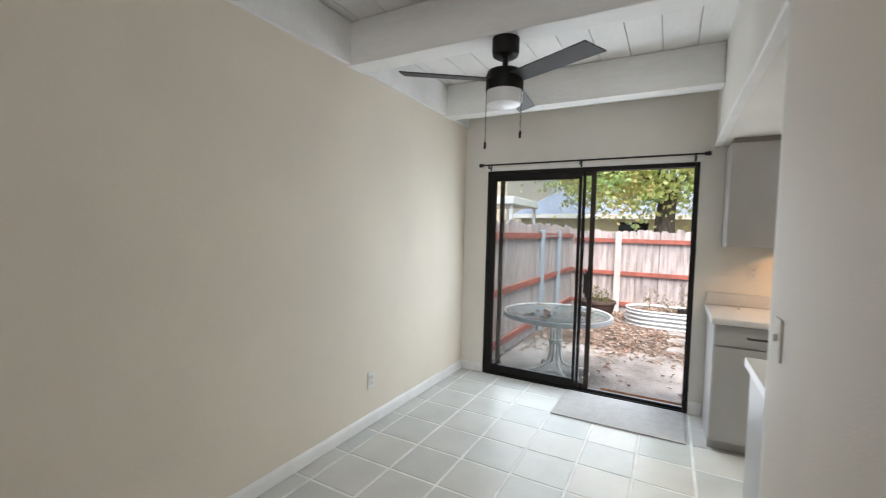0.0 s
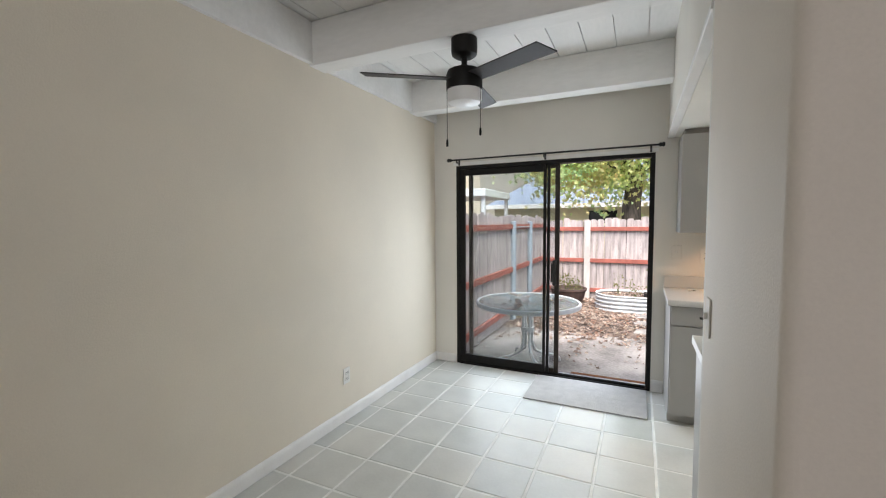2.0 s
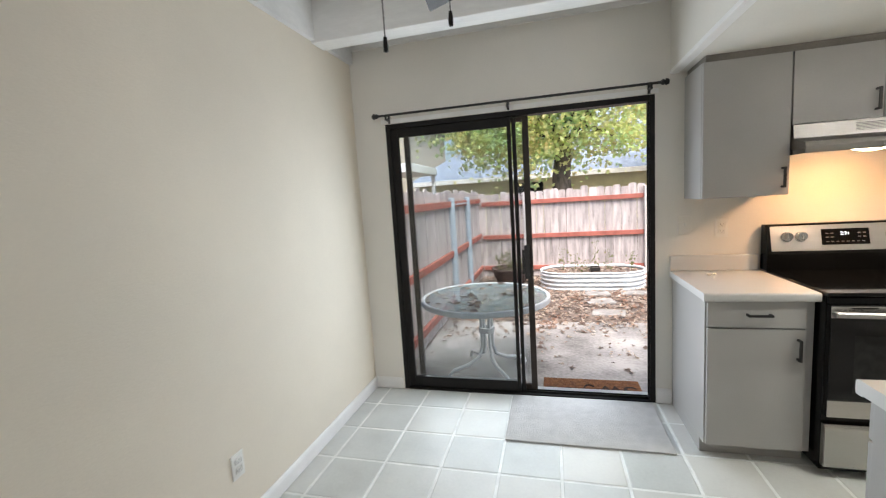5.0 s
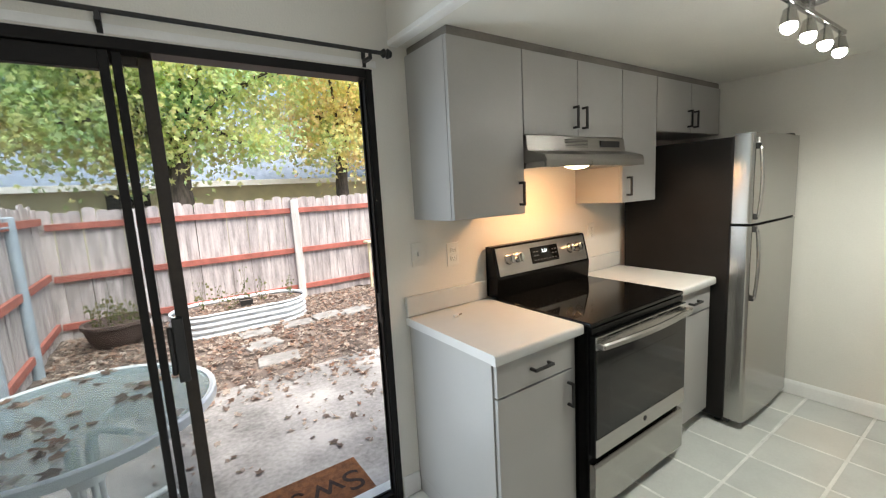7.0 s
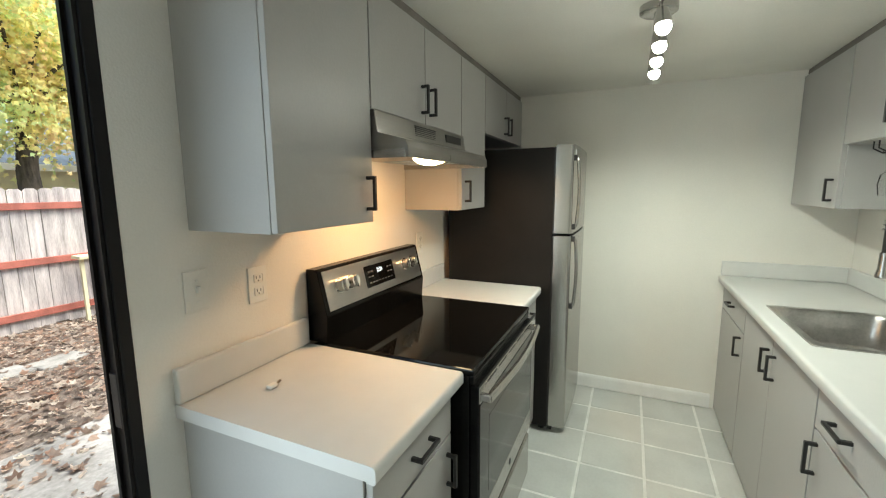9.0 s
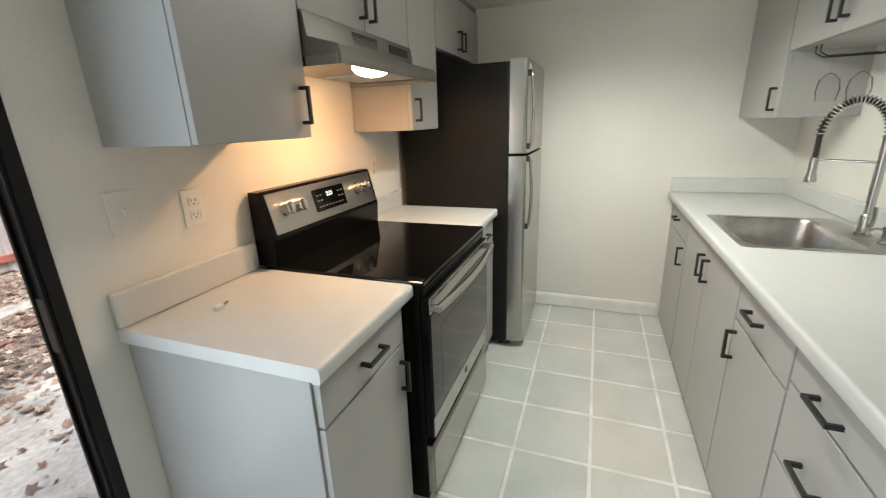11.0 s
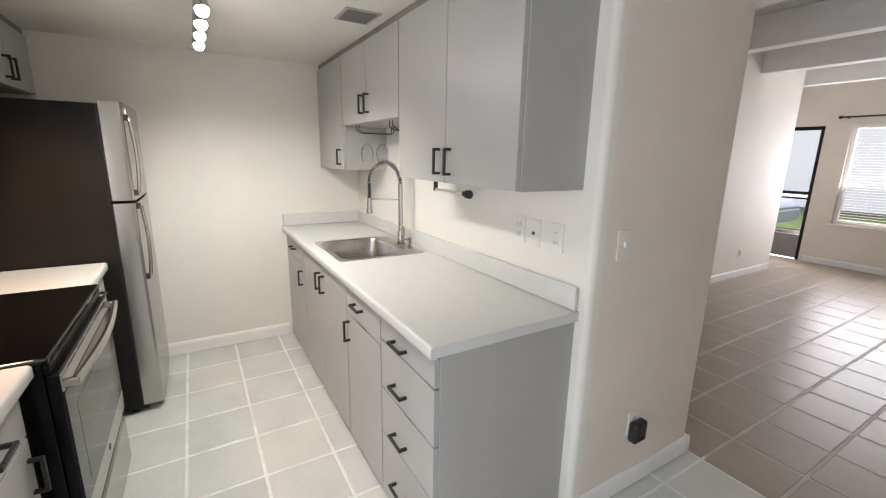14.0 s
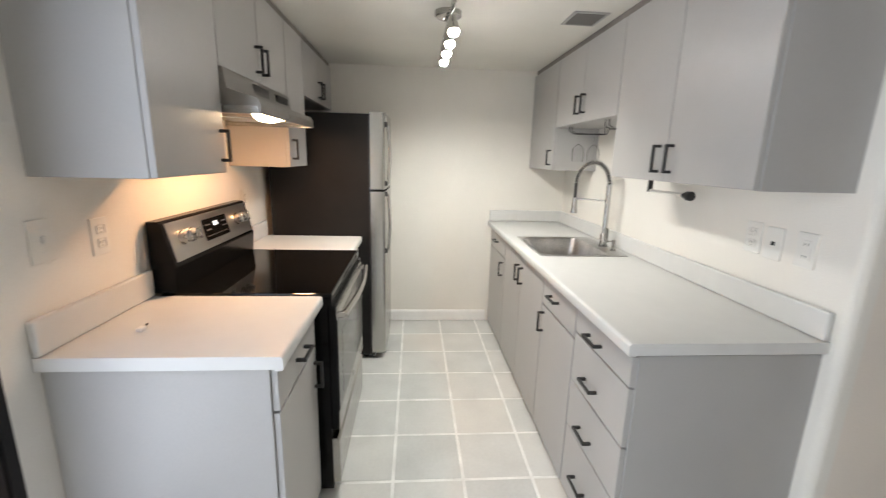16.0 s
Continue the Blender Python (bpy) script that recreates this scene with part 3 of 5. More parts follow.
def countertop(name, x0, x1, front, back, z, lip, label, hole=None):
    """A laminate worktop: a slab and its rolled front edge; lip: how far the front drops."""
    w = thing(name, ((x0 + x1) / 2, (front + back) / 2, z - 0.038), label, "worktop")
    out = 1 if front > back else -1
    r, join = 0.012, front - out * 0.024
    prof = [(join, z - 0.038), (join, z - lip), (front - out * 0.004, z - lip), (front, z - lip + 0.006)]
    prof += [(front - out * (r - r * math.cos(a)), z - r + r * math.sin(a)) for a in np.linspace(0, math.pi / 2, 6)] + [(join, z)]
    part("rolled_edge", prism(prof, "x", x0, x1), COUNTER, w, "rolled laminate edge", smooth=True)
    lo, hi = min(back, join), max(back, join)
    if not hole:
        part("slab", box((x0, lo, z - 0.038), (x1, hi, z)), COUNTER, w)
        return w
    hx0, hx1, hy0, hy1 = hole
    ring = bmesh.new()
    layers = []
    for zz in (z - 0.038, z):
        layers.append(([ring.verts.new((a, b, zz)) for a, b in ((x0, lo), (x1, lo), (x1, hi), (x0, hi))],
                       [ring.verts.new((a, b, zz)) for a, b in ((hx0, hy0), (hx1, hy0), (hx1, hy1), (hx0, hy1))]))
    (ob, ib), (ot, it) = layers
    for k in range(4):
        n = (k + 1) % 4
        ring.faces.new((ot[k], ot[n], it[n], it[k]))
        ring.faces.new((ob[n], ob[k], ib[k], ib[n]))
        ring.faces.new((ob[k], ob[n], ot[n], ot[k]))
        ring.faces.new((ib[n], ib[k], it[k], it[n]))
    bmesh.ops.recalc_face_normals(ring, faces=ring.faces[:])
    part("slab", ring, COUNTER, w)
    return w


countertop("countertop", 0.637, 1.132, 3.66, UB, 0.908, 0.042, "white laminate worktop beside the range")
countertop("countertop", 1.91, 2.36, 3.66, UB, 0.908, 0.042, "small white laminate worktop beside the fridge")


def splash(name, a, b, label, bevel=0.006):
    return tagged(part(name, box(a, b, bevel), COUNTER), label, "backsplash")


splash("backsplash", (0.637, UB - 0.022, 0.909), (1.132, UB, 1.008), "white laminate upstand behind the worktop")
splash("backsplash", (1.91, UB - 0.022, 0.909), (2.36, UB, 1.008), "white laminate upstand beside the fridge")

# ---- south run ----
SF = 2.642
SB = YK + 0.001
cabinet("base_cabinet", 0.70, 1.145, SB, SF, 0, 0.868, [("drawer", 0.702, 1.143, z0, z1, (0.955, zh), "x") for z0, z1, zh in ((0.758, 0.864, 0.80), (0.545, 0.755, 0.618), (0.335, 0.542, 0.405), (0.03, 0.332, 0.175))], "light grey base cabinet with four drawers", 1)
cabinet("base_cabinet", 1.146, 1.585, SB, SF, 0, 0.868, [("drawer", 1.148, 1.584, 0.72, 0.864, (1.40, 0.80), "x"), ("door", 1.148, 1.584, 0.03, 0.717, (1.545, 0.632), "z")], "light grey base cabinet with drawer and door", 1)
cabinet("base_cabinet", 1.586, 2.50, SB, SF, 0, 0.868, [("door", 1.588, 2.043, 0.03, 0.864, (1.995, 0.742), "z"), ("door", 2.043, 2.498, 0.03, 0.864, (2.085, 0.742), "z")], "light grey sink cabinet with two doors", 1, open_top=True)
cabinet("base_cabinet", 2.501, 3.105, SB, SF, 0, 0.868, [("drawer", 2.503, 3.07, 0.72, 0.864, (2.80, 0.80), "x"), ("door", 2.503, 3.07, 0.03, 0.717, (2.56, 0.632), "z")], "light grey corner base cabinet with drawer", 1)
SX0, SX1, SY0, SY1 = 1.80, 2.37, 2.085, 2.60
countertop("countertop", 0.685, 3.109, 2.668, SB, 0.915, 0.042, "long pale laminate worktop with the sink", hole=(SX0 + 0.02, SX1 - 0.02, SY0 + 0.02, SY1 - 0.02))
splash("backsplash", (0.69, SB, 0.916), (3.088, SB + 0.022, 1.01), "long pale laminate upstand along the wall")
splash("backsplash", (3.088, SB, 0.916), (3.109, 2.66, 1.01), "short pale laminate upstand on the end wall")

US = 2.342
cabinet("wall_cabinet", 0.718, 1.612, SB, US, 1.37, ZU1, [("door", 0.72, 1.166, 1.37, ZU1, (1.125, 1.458), "z"), ("door", 1.166, 1.61, 1.37, ZU1, (1.21, 1.458), "z")], "large light grey two-door wall cabinet", 1)
cabinet("wall_cabinet", 1.614, 2.506, SB, US, 1.66, ZU1, [("door", 1.616, 2.06, 1.66, ZU1, (2.018, 1.762), "z"), ("door", 2.06, 2.504, 1.66, ZU1, (2.102, 1.762), "z")], "short light grey cabinet above the sink", 1)
cabinet("wall_cabinet", 2.508, 3.106, SB, US, 1.37, ZU1, [("door", 2.51, 3.104, 1.37, ZU1, (2.56, 1.458), "z")], "light grey wall cabinet in the corner", 1)
structure("trim_cabinet_top_south", box((0.74, SB, ZU1), (3.105, US - 0.015, ZK - 0.001)), FILLER, "recessed filler above the wall cabinets, darkened as shade", "trim")


def sink():
    s = thing("kitchen_sink", ((SX0 + SX1) / 2, (SY0 + SY1) / 2, 0.915), "brushed stainless single-bowl kitchen sink set in the worktop", "sink")
    bx0, bx1, by0, by1, dz = SX0 + 0.028, SX1 - 0.028, SY0 + 0.10, SY1 - 0.028, 0.17
    bm = bmesh.new()

    def ring(x0, x1, y0, y1, z, r):
        pts = []
        for cx, cy, a0 in ((x1 - r, y1 - r, 0), (x0 + r, y1 - r, 90), (x0 + r, y0 + r, 180), (x1 - r, y0 + r, 270)):
            pts += [bm.verts.new((cx + r * math.cos(radians(a0 + 18 * k)), cy + r * math.sin(radians(a0 + 18 * k)), z)) for k in range(6)]
        return pts

    rings = [ring(SX0, SX1, SY0, SY1, 0.9155, 0.02), ring(SX0, SX1, SY0, SY1, 0.919, 0.02), ring(SX0 + 0.008, SX1 - 0.008, SY0 + 0.008, SY1 - 0.008, 0.921, 0.02),
             ring(bx0, bx1, by0, by1, 0.918, 0.06), ring(bx0 + 0.006, bx1 - 0.006, by0 + 0.006, by1 - 0.006, 0.908, 0.06),
             ring(bx0 + 0.012, bx1 - 0.012, by0 + 0.012, by1 - 0.012, 0.918 - dz + 0.03, 0.06), ring(bx0 + 0.04, bx1 - 0.04, by0 + 0.04, by1 - 0.04, 0.918 - dz, 0.05)]
    mx, my = (bx0 + bx1) / 2, (by0 + by1) / 2
    for share, fall in ((0.65, 0.006), (0.4, 0.013), (0.18, 0.02)):
        hx, hy = (bx1 - bx0 - 0.08) / 2 * share, (by1 - by0 - 0.08) / 2 * share
        rings.append(ring(mx - hx, mx + hx, my - hy, my + hy, 0.918 - dz - fall, min(hx, hy) * (0.35 + 0.5 * (1 - share))))
    for a, b in zip(rings, rings[1:]):
        for k in range(len(a)):
            j = (k + 1) % len(a)
            bm.faces.new((a[k], a[j], b[j], b[k]))
    bm.faces.new(rings[-1])
    part("bowl", bm, SINKST, s, smooth=True)
    part("drain", lathe(((bx0 + bx1) / 2, (by0 + by1) / 2, 0.918 - dz - 0.018), [(0.0, 0.004), (0.02, 0.003), (0.032, 0.002), (0.042, 0.004), (0.045, 0.0)], 24), CHROME, s, smooth=True)
    return s


sink()
fa = thing("kitchen_faucet", (2.06, 2.125, 0.92), "brushed steel pull-down faucet with a spring neck", "faucet")
fx, fy = 2.06, 2.125
part("base", lathe((fx, fy, 0.921), [(0.0, 0.0), (0.028, 0.0), (0.028, 0.008), (0.022, 0.012), (0.022, 0.075), (0.016, 0.085), (0.0, 0.085)], 24), STEEL, fa, smooth=True)
part("column", cyl((fx, fy, 1.0), (fx, fy, 1.30), 0.015, seg=18), STEEL, fa, smooth=True)
part("lever", tube([(fx - 0.02, fy, 0.965), (fx - 0.05, fy + 0.005, 0.972), (fx - 0.065, fy + 0.01, 1.01), (fx - 0.07, fy + 0.015, 1.045)], 0.007), STEEL, fa, smooth=True)
arc = [(fx + 0.108 * (0.5 - 0.5 * math.cos(a)), fy + 0.165 * (0.5 - 0.5 * math.cos(a)), 1.30 + 0.135 * math.sin(a)) for a in np.linspace(0, math.pi, 25)]
down = [(fx + 0.108, fy + 0.165, 1.30 - 0.03 * k) for k in range(1, 4)]
part("hose", tube(arc + down, 0.010), BLACK, fa, "black hose inside the spring", smooth=True)
coil, path = [], [Vector(p) for p in arc]
turns = 27
for k in range(turns * 9):
    f = k / (turns * 9 - 1) * (len(path) - 1)
    i = min(int(f), len(path) - 2)
    p = path[i].lerp(path[i + 1], f - i)
    d = (path[i + 1] - path[i]).normalized()
    side = d.cross(Vector((0.84, -0.54, 0))).normalized()
    top = d.cross(side)
    coil.append(p + 0.0155 * (math.cos(k * math.tau / 9) * side + math.sin(k * math.tau / 9) * top))
part("spring", tube(coil, 0.0036, 5), CHROME, fa, smooth=True)
part("spray_head", lathe((fx + 0.108, fy + 0.165, 1.115), [(0.0, 0.0), (0.021, 0.0), (0.022, 0.012), (0.016, 0.035), (0.0145, 0.10), (0.0, 0.105)], 20), STEEL, fa, smooth=True)
part("holder_arm", cyl((fx, fy, 1.205), (fx + 0.108, fy + 0.165, 1.205), 0.005, seg=10), STEEL, fa, smooth=True)
part("side_pump", lathe((fx - 0.13, fy - 0.002, 0.921), [(0.0, 0.0), (0.017, 0.0), (0.017, 0.01), (0.009, 0.014), (0.009, 0.05), (0.012, 0.055), (0.012, 0.065), (0.0, 0.067)], 16), STEEL, fa, smooth=True)
part("side_spout", tube([(fx - 0.13, fy - 0.002, 0.976), (fx - 0.13, fy + 0.03, 0.979), (fx - 0.13, fy + 0.05, 0.968)], 0.005), STEEL, fa, smooth=True)


def oven_range():
    x0, x1, y0, y1 = 1.137, 1.905, 3.640, UB - 0.01
    r = thing("electric_range", ((x0 + x1) / 2, (y0 + y1) / 2, 0), "stainless steel and black electric range with a glass cooktop", "stove")
    part("body", box((x0 + 0.002, y0 + 0.004, 0.03), (x1 - 0.002, y1, 0.895), 0.003), ENAMEL, r)
    part("cooktop", box((x0, y0 - 0.014, 0.896), (x1, y1 - 0.075, 0.916), 0.006), CERAMIC, r, "black glass ceramic cooktop")
    # sloped back panel
    zb = 0.916
    prof = [(y1 - 0.085, zb), (y1 - 0.092, zb + 0.10), (y1 - 0.088, zb + 0.112), (y1 - 0.052, zb + 0.262), (y1 - 0.044, zb + 0.27), (y1, zb + 0.27), (y1, zb)]
    part("back_panel", prism(prof, "x", x0 + 0.002, x1 - 0.002, 0.002), ENAMEL, r, "black back panel")
    nrm = Vector((0, -0.150, 0.036)).normalized()
    slope = Vector((0, 0.036, 0.150)).normalized()
    org = Vector(((x0 + x1) / 2, y1 - 0.088, zb + 0.112))

    def slab(cx, cz, w, h, d, z=0.0005, bevel=0.002):
        bm = bmesh.new()
        add_box(bm, (-w / 2, -h / 2, z), (w / 2, h / 2, z + d), bevel, 1)
        m = Matrix((Vector((1, 0, 0)), slope, nrm)).transposed().to_4x4()
        bm.transform(Matrix.Translation(org + Vector((cx, 0, 0)) + slope * cz) @ m)
        return bm

    part("control_fascia", slab(0.0, 0.077, 0.725, 0.150, 0.003), FASCIA, r, "brushed steel control fascia")
    disp = part("display", slab(0.0, 0.080, 0.225, 0.092, 0.002, 0.0036), CERAMIC, r, "black touch display")
    face = Matrix.Translation(org + slope * 0.098 + nrm * 0.0058) @ Matrix((Vector((1, 0, 0)), slope, nrm)).transposed().to_4x4()
    lettering("2:31", 0.026, face, 0.0004, DISPLAY, disp, "digits")
    for k in range(8):
        part("key", slab(-0.085 + 0.024 * k, 0.052, 0.013, 0.005, 0.0006, 0.0056, 0), KEYMARK, disp, "pale printed key mark")
    for kx in (-0.085, -0.062, 0.066, 0.09):
        for kz in (0.078, 0.100):
            part("key", slab(kx, kz, 0.014, 0.006, 0.0006, 0.0056, 0), KEYMARK, disp, "pale printed key mark")
    for cx in (-0.285, -0.215, 0.215, 0.285):
        bm = bmesh.new()
        add_cyl(bm, (0, 0, 0.003), (0, 0, 0.010), 0.030, 0.029, 28)
        add_cyl(bm, (0, 0, 0.010), (0, 0, 0.036), 0.025, 0.023, 28)
        add_box(bm, (-0.0055, -0.024, 0.036), (0.0055, 0.024, 0.045), 0.002, 1)
        bm.transform(Matrix.Translation(org + Vector((cx, 0, 0)) + slope * 0.085) @ Matrix((Vector((1, 0, 0)), slope, nrm)).transposed().to_4x4())
        part("knob", bm, CHROME, r, "polished steel knob", smooth=True)
    dy = y0 - 0.030
    part("vent_strip", box((x0 + 0.004, y0 - 0.012, 0.865), (x1 - 0.004, y0 + 0.0035, 0.893), 0.002), ENAMEL, r)
    d = part("oven_door", box((x0 + 0.004, dy, 0.315), (x1 - 0.004, y0 + 0.0035, 0.862), 0.006), ENAMEL, r, "black oven door with a dark window")
    part("top_band", box((x0 + 0.006, dy - 0.002, 0.803), (x1 - 0.006, dy + 0.004, 0.858), 0.002), STEELH, d, "brushed steel band")
    part("bottom_band", box((x0 + 0.006, dy - 0.002, 0.319), (x1 - 0.006, dy + 0.004, 0.402), 0.002), STEELH, d, "brushed steel band")
    part("window_frame", box((x0 + 0.007, dy - 0.002, 0.405), (x1 - 0.007, dy + 0.004, 0.80), 0.002), OVENGL, d, "black glass front")
    part("window", box((x0 + 0.10, dy - 0.0026, 0.44), (x1 - 0.10, dy, 0.72), 0.0004), OVENWIN, d, "speckled see-through oven window")
    for k in range(5):
        part("vent_slot", box((x0 + 0.08 + k * 0.13, dy - 0.0028, 0.846), (x0 + 0.18 + k * 0.13, dy + 0.002, 0.852)), ENAMEL, d)
    hb = bmesh.new()
    hx = np.linspace(x0 + 0.015, x1 - 0.015, 17)
    hpts = [(x, dy - 0.028 - 0.022 * math.sin(math.pi * (x - hx[0]) / (hx[-1] - hx[0])), 0.825) for x in hx]
    vs = []
    for px, py, pz in hpts:
        vs.append([hb.verts.new((px, py + a, pz + b)) for a, b in ((0, -0.014), (-0.009, -0.011), (-0.011, 0.007), (-0.003, 0.014), (0.008, 0.012), (0.009, -0.011))])
    for a, b in zip(vs, vs[1:]):
        for k in range(6):
            hb.faces.new((a[k], a[(k + 1) % 6], b[(k + 1) % 6], b[k]))
    hb.faces.new(vs[0][::-1])
    hb.faces.new(vs[-1])
    bmesh.ops.recalc_face_normals(hb, faces=hb.faces[:])
    for x in (x0 + 0.008, x1 - 0.034):
        add_box(hb, (x, dy - 0.036, 0.812), (x + 0.02, dy + 0.002, 0.838), 0.004, 1)
    part("handle", hb, STEELH, d, "wide bowed steel handle", smooth=True)
    part("badge", cyl(((x0 + x1) / 2, dy - 0.003, 0.365), ((x0 + x1) / 2, dy + 0.001, 0.365), 0.013, seg=20), FRIDGE, d, "small round badge")
    part("drawer", prism([(y0 - 0.026, 0.06), (y0 - 0.026, 0.262), (y0 - 0.018, 0.276), (y0 + 0.0035, 0.276), (y0 + 0.0035, 0.06)], "x", x0 + 0.004, x1 - 0.004, 0.002), STEELH, r, "steel storage drawer")
    for x in (x0 + 0.05, x1 - 0.05):
        for y in (y0 + 0.08, y1 - 0.06):
            part("foot", cyl((x, y, 0), (x, y, 0.032), 0.018, seg=10), BLACK, r)


oven_range()


def range_hood():
    x0, x1 = 1.135, 1.905
    h = thing("range_hood", ((x0 + x1) / 2, 4.05, 1.57), "stainless steel under-cabinet range hood with a lit lamp", "range hood")
    prof = [(UB, 1.6), (UB, 1.7255), (3.965, 1.7255), (3.955, 1.655), (3.855, 1.628), (3.845, 1.605), (3.845, 1.574), (3.855, 1.574), (3.858, 1.6)]
    part("canopy", prism(prof, "x", x0, x1, 0.0015), HOODST, h)
    for x in (x0, x1 - 0.006):
        part("side_skirt", prism([(UB, 1.6), (UB, 1.574), (3.853, 1.574), (3.853, 1.6)], "x", x + 0.0005, x + 0.0055), STEELH, h)
    for k in range(6):
        part("vent_slot", box((1.50 - 0.1, 3.9575, 1.672 + k * 0.007), (1.50 + 0.075, 3.9635, 1.6745 + k * 0.007)), BLACK, h)
    part("switch_panel", box((1.68, 3.956, 1.676), (1.85, 3.9635, 1.708), 0.001), BLACK, h, "black rocker switch panel")
    part("filter", box((1.62, 3.86, 1.594), (1.88, 4.24, 1.599)), GALV, h, "grease filter mesh")
    bm = bmesh.new()
    bmesh.ops.create_uvsphere(bm, u_segments=24, v_segments=12, radius=1.0)
    bm.transform(Matrix.Translation((1.44, 3.92, 1.594)) @ Matrix.Diagonal((0.085, 0.06, 0.030, 1)))
    part("lamp_lens", bm, HOODBULB, h, "warm lit lamp lens", smooth=True)
    part("lamp_wire", tube([(1.44, 3.835, 1.60), (1.44, 3.832, 1.585), (1.44, 3.85, 1.572), (1.44, 3.885, 1.569)], 0.002, 6), CHROME, h)


range_hood()
lamp("hood_light", "AREA", 2.6, (1.0, 0.475, 0.175), look((1.44, 3.92, 1.550), (1.50, 4.06, 0.9)), size=0.12, size_y=0.10)


def fridge():
    x0, x1, y0, y1 = 2.375, 3.085, 3.60, 4.25
    f = thing("refrigerator", ((x0 + x1) / 2, (y0 + y1) / 2, 0), "top-freezer refrigerator with steel doors and dark grey sides", "refrigerator")
    part("body", box((x0, y0 + 0.008, 0.035), (x1, y1, 1.70), 0.006), FRIDGE, f)
    part("toe_grille", box((x0 + 0.01, y0 - 0.02, 0.02), (x1 - 0.01, y0 + 0.01, 0.085), 0.003), BLACK, f)
    for name, z0, z1 in (("freezer_door", 1.222, 1.712), ("fridge_door", 0.05, 1.207)):
        prof = [(x0 + 0.001, y0)]
        prof += [(x0 + 0.001 + 0.02 - 0.02 * math.cos(a), y0 - 0.075 - 0.02 * math.sin(a)) for a in np.linspace(0, math.pi / 2, 6)]
        prof += [(x, y0 - 0.095 - 0.008 * math.sin(math.pi * (x - x0) / (x1 - x0))) for x in np.linspace(x0 + 0.05, x1 - 0.05, 9)]
        prof += [(x1 - 0.001 - 0.02 + 0.02 * math.sin(a), y0 - 0.075 - 0.02 * math.cos(a)) for a in np.linspace(0, math.pi / 2, 6)]
        prof += [(x1 - 0.001, y0)]
        d = part(name, prism(prof, "z", z0, z1), STEEL, f, "curved brushed steel door", smooth=True)
        part("gasket", box((x0 + 0.006, y0, z0 + 0.01), (x1 - 0.006, y0 + 0.0085, z1 - 0.01)), BLACK, d)
        hx = x0 + 0.036
        if z0 > 1:
            pts = [(hx, y0 - 0.10, 1.26), (hx, y0 - 0.114, 1.265)] + [(hx, y0 - 0.116 - 0.010 * math.sin(math.pi * k / 8), 1.28 + 0.33 * k / 8) for k in range(9)] + [(hx, y0 - 0.114, 1.63), (hx, y0 - 0.10, 1.64)]
        else:
            pts = [(hx, y0 - 0.10, 0.80), (hx, y0 - 0.114, 0.805)] + [(hx, y0 - 0.116 - 0.010 * math.sin(math.pi * k / 8), 0.82 + 0.35 * k / 8) for k in range(9)] + [(hx, y0 - 0.114, 1.185), (hx, y0 - 0.10, 1.19)]
        hd = part("handle", tube(pts, 0.0095, 10), STEEL, d, "slim curved steel handle", smooth=True)
        for p in (pts[0], pts[-1]):
            part("end_cap", box((p[0] - 0.011, p[1] - 0.012, p[2] - 0.016), (p[0] + 0.011, p[1] + 0.006, p[2] + 0.016), 0.004), BLACK, hd, "dark end cap")
    part("badge", box((x0 + 0.03, y0 - 0.1035, 1.640), (x0 + 0.045, y0 - 0.0985, 1.685), 0.001), PLASTIC, f, "small pale maker badge")
    part("hinge_cover", box((x1 - 0.07, y0 - 0.07, 1.7125), (x1 - 0.01, y0 + 0.06, 1.73), 0.006), BLACK, f)
    part("hinge", box((x1 - 0.05, y0 - 0.08, 1.2085), (x1 + 0.004, y0 - 0.002, 1.2205), 0.002), BLACK, f)
    for x in (x0 + 0.06, x1 - 0.06):
        part("foot", cyl((x, y0 + 0.05, 0), (x, y0 + 0.05, 0.04), 0.02, seg=12), BLACK, f)
        part("foot", cyl((x, y1 - 0.06, 0), (x, y1 - 0.06, 0.04), 0.02, seg=12), BLACK, f)


fridge()

# ---- track light ----
tl = thing("track_light", (1.86, 3.155, ZK), "brushed steel ceiling bar with four lit spot heads", "ceiling light")
part("canopy", lathe((1.80, 3.155, ZK - 0.03), [(0.0, 0.0), (0.055, 0.0), (0.065, 0.006), (0.065, 0.0295), (0.0, 0.0295)], 32), STEEL, tl, smooth=True)
part("bar", boxes(((1.46, 3.146, 2.062), (2.24, 3.164, 2.080)), bevel=0.003), STEEL, tl)
part("stem", cyl((1.80, 3.155, 2.075), (1.80, 3.155, 2.11), 0.010, seg=14), STEEL, tl, smooth=True)
for x in (1.56, 1.76, 1.96, 2.16):
    d = Vector((-0.28, -0.10, -1)).normalized()
    top = Vector((x + 0.02, 3.155, 2.062))
    part("arm", cyl(top + Vector((0, 0, 0.004)), top + d * 0.03, 0.006, seg=10), STEEL, tl, smooth=True)
    a = top + d * 0.025
    hd = part("head", add_cyl(cyl(a, a + d * 0.03, 0.018, 0.024, 20), a + d * 0.03, a + d * 0.06, 0.024, 0.030, 20), STEEL, tl, smooth=True)
    bm = bmesh.new()
    bmesh.ops.create_uvsphere(bm, u_segments=16, v_segments=10, radius=0.023)
    bm.transform(Matrix.Translation(a + d * 0.062))
    part("bulb", bm, BULB, hd, "lit bulb", smooth=True)
    p = a + d * 0.10
    lamp("spot_bulb", "SPOT", 8.7, (0.98, 1.0, 0.91), look(p, p + Vector((0.15, -0.12, -1))), radius=0.016, cone=150)

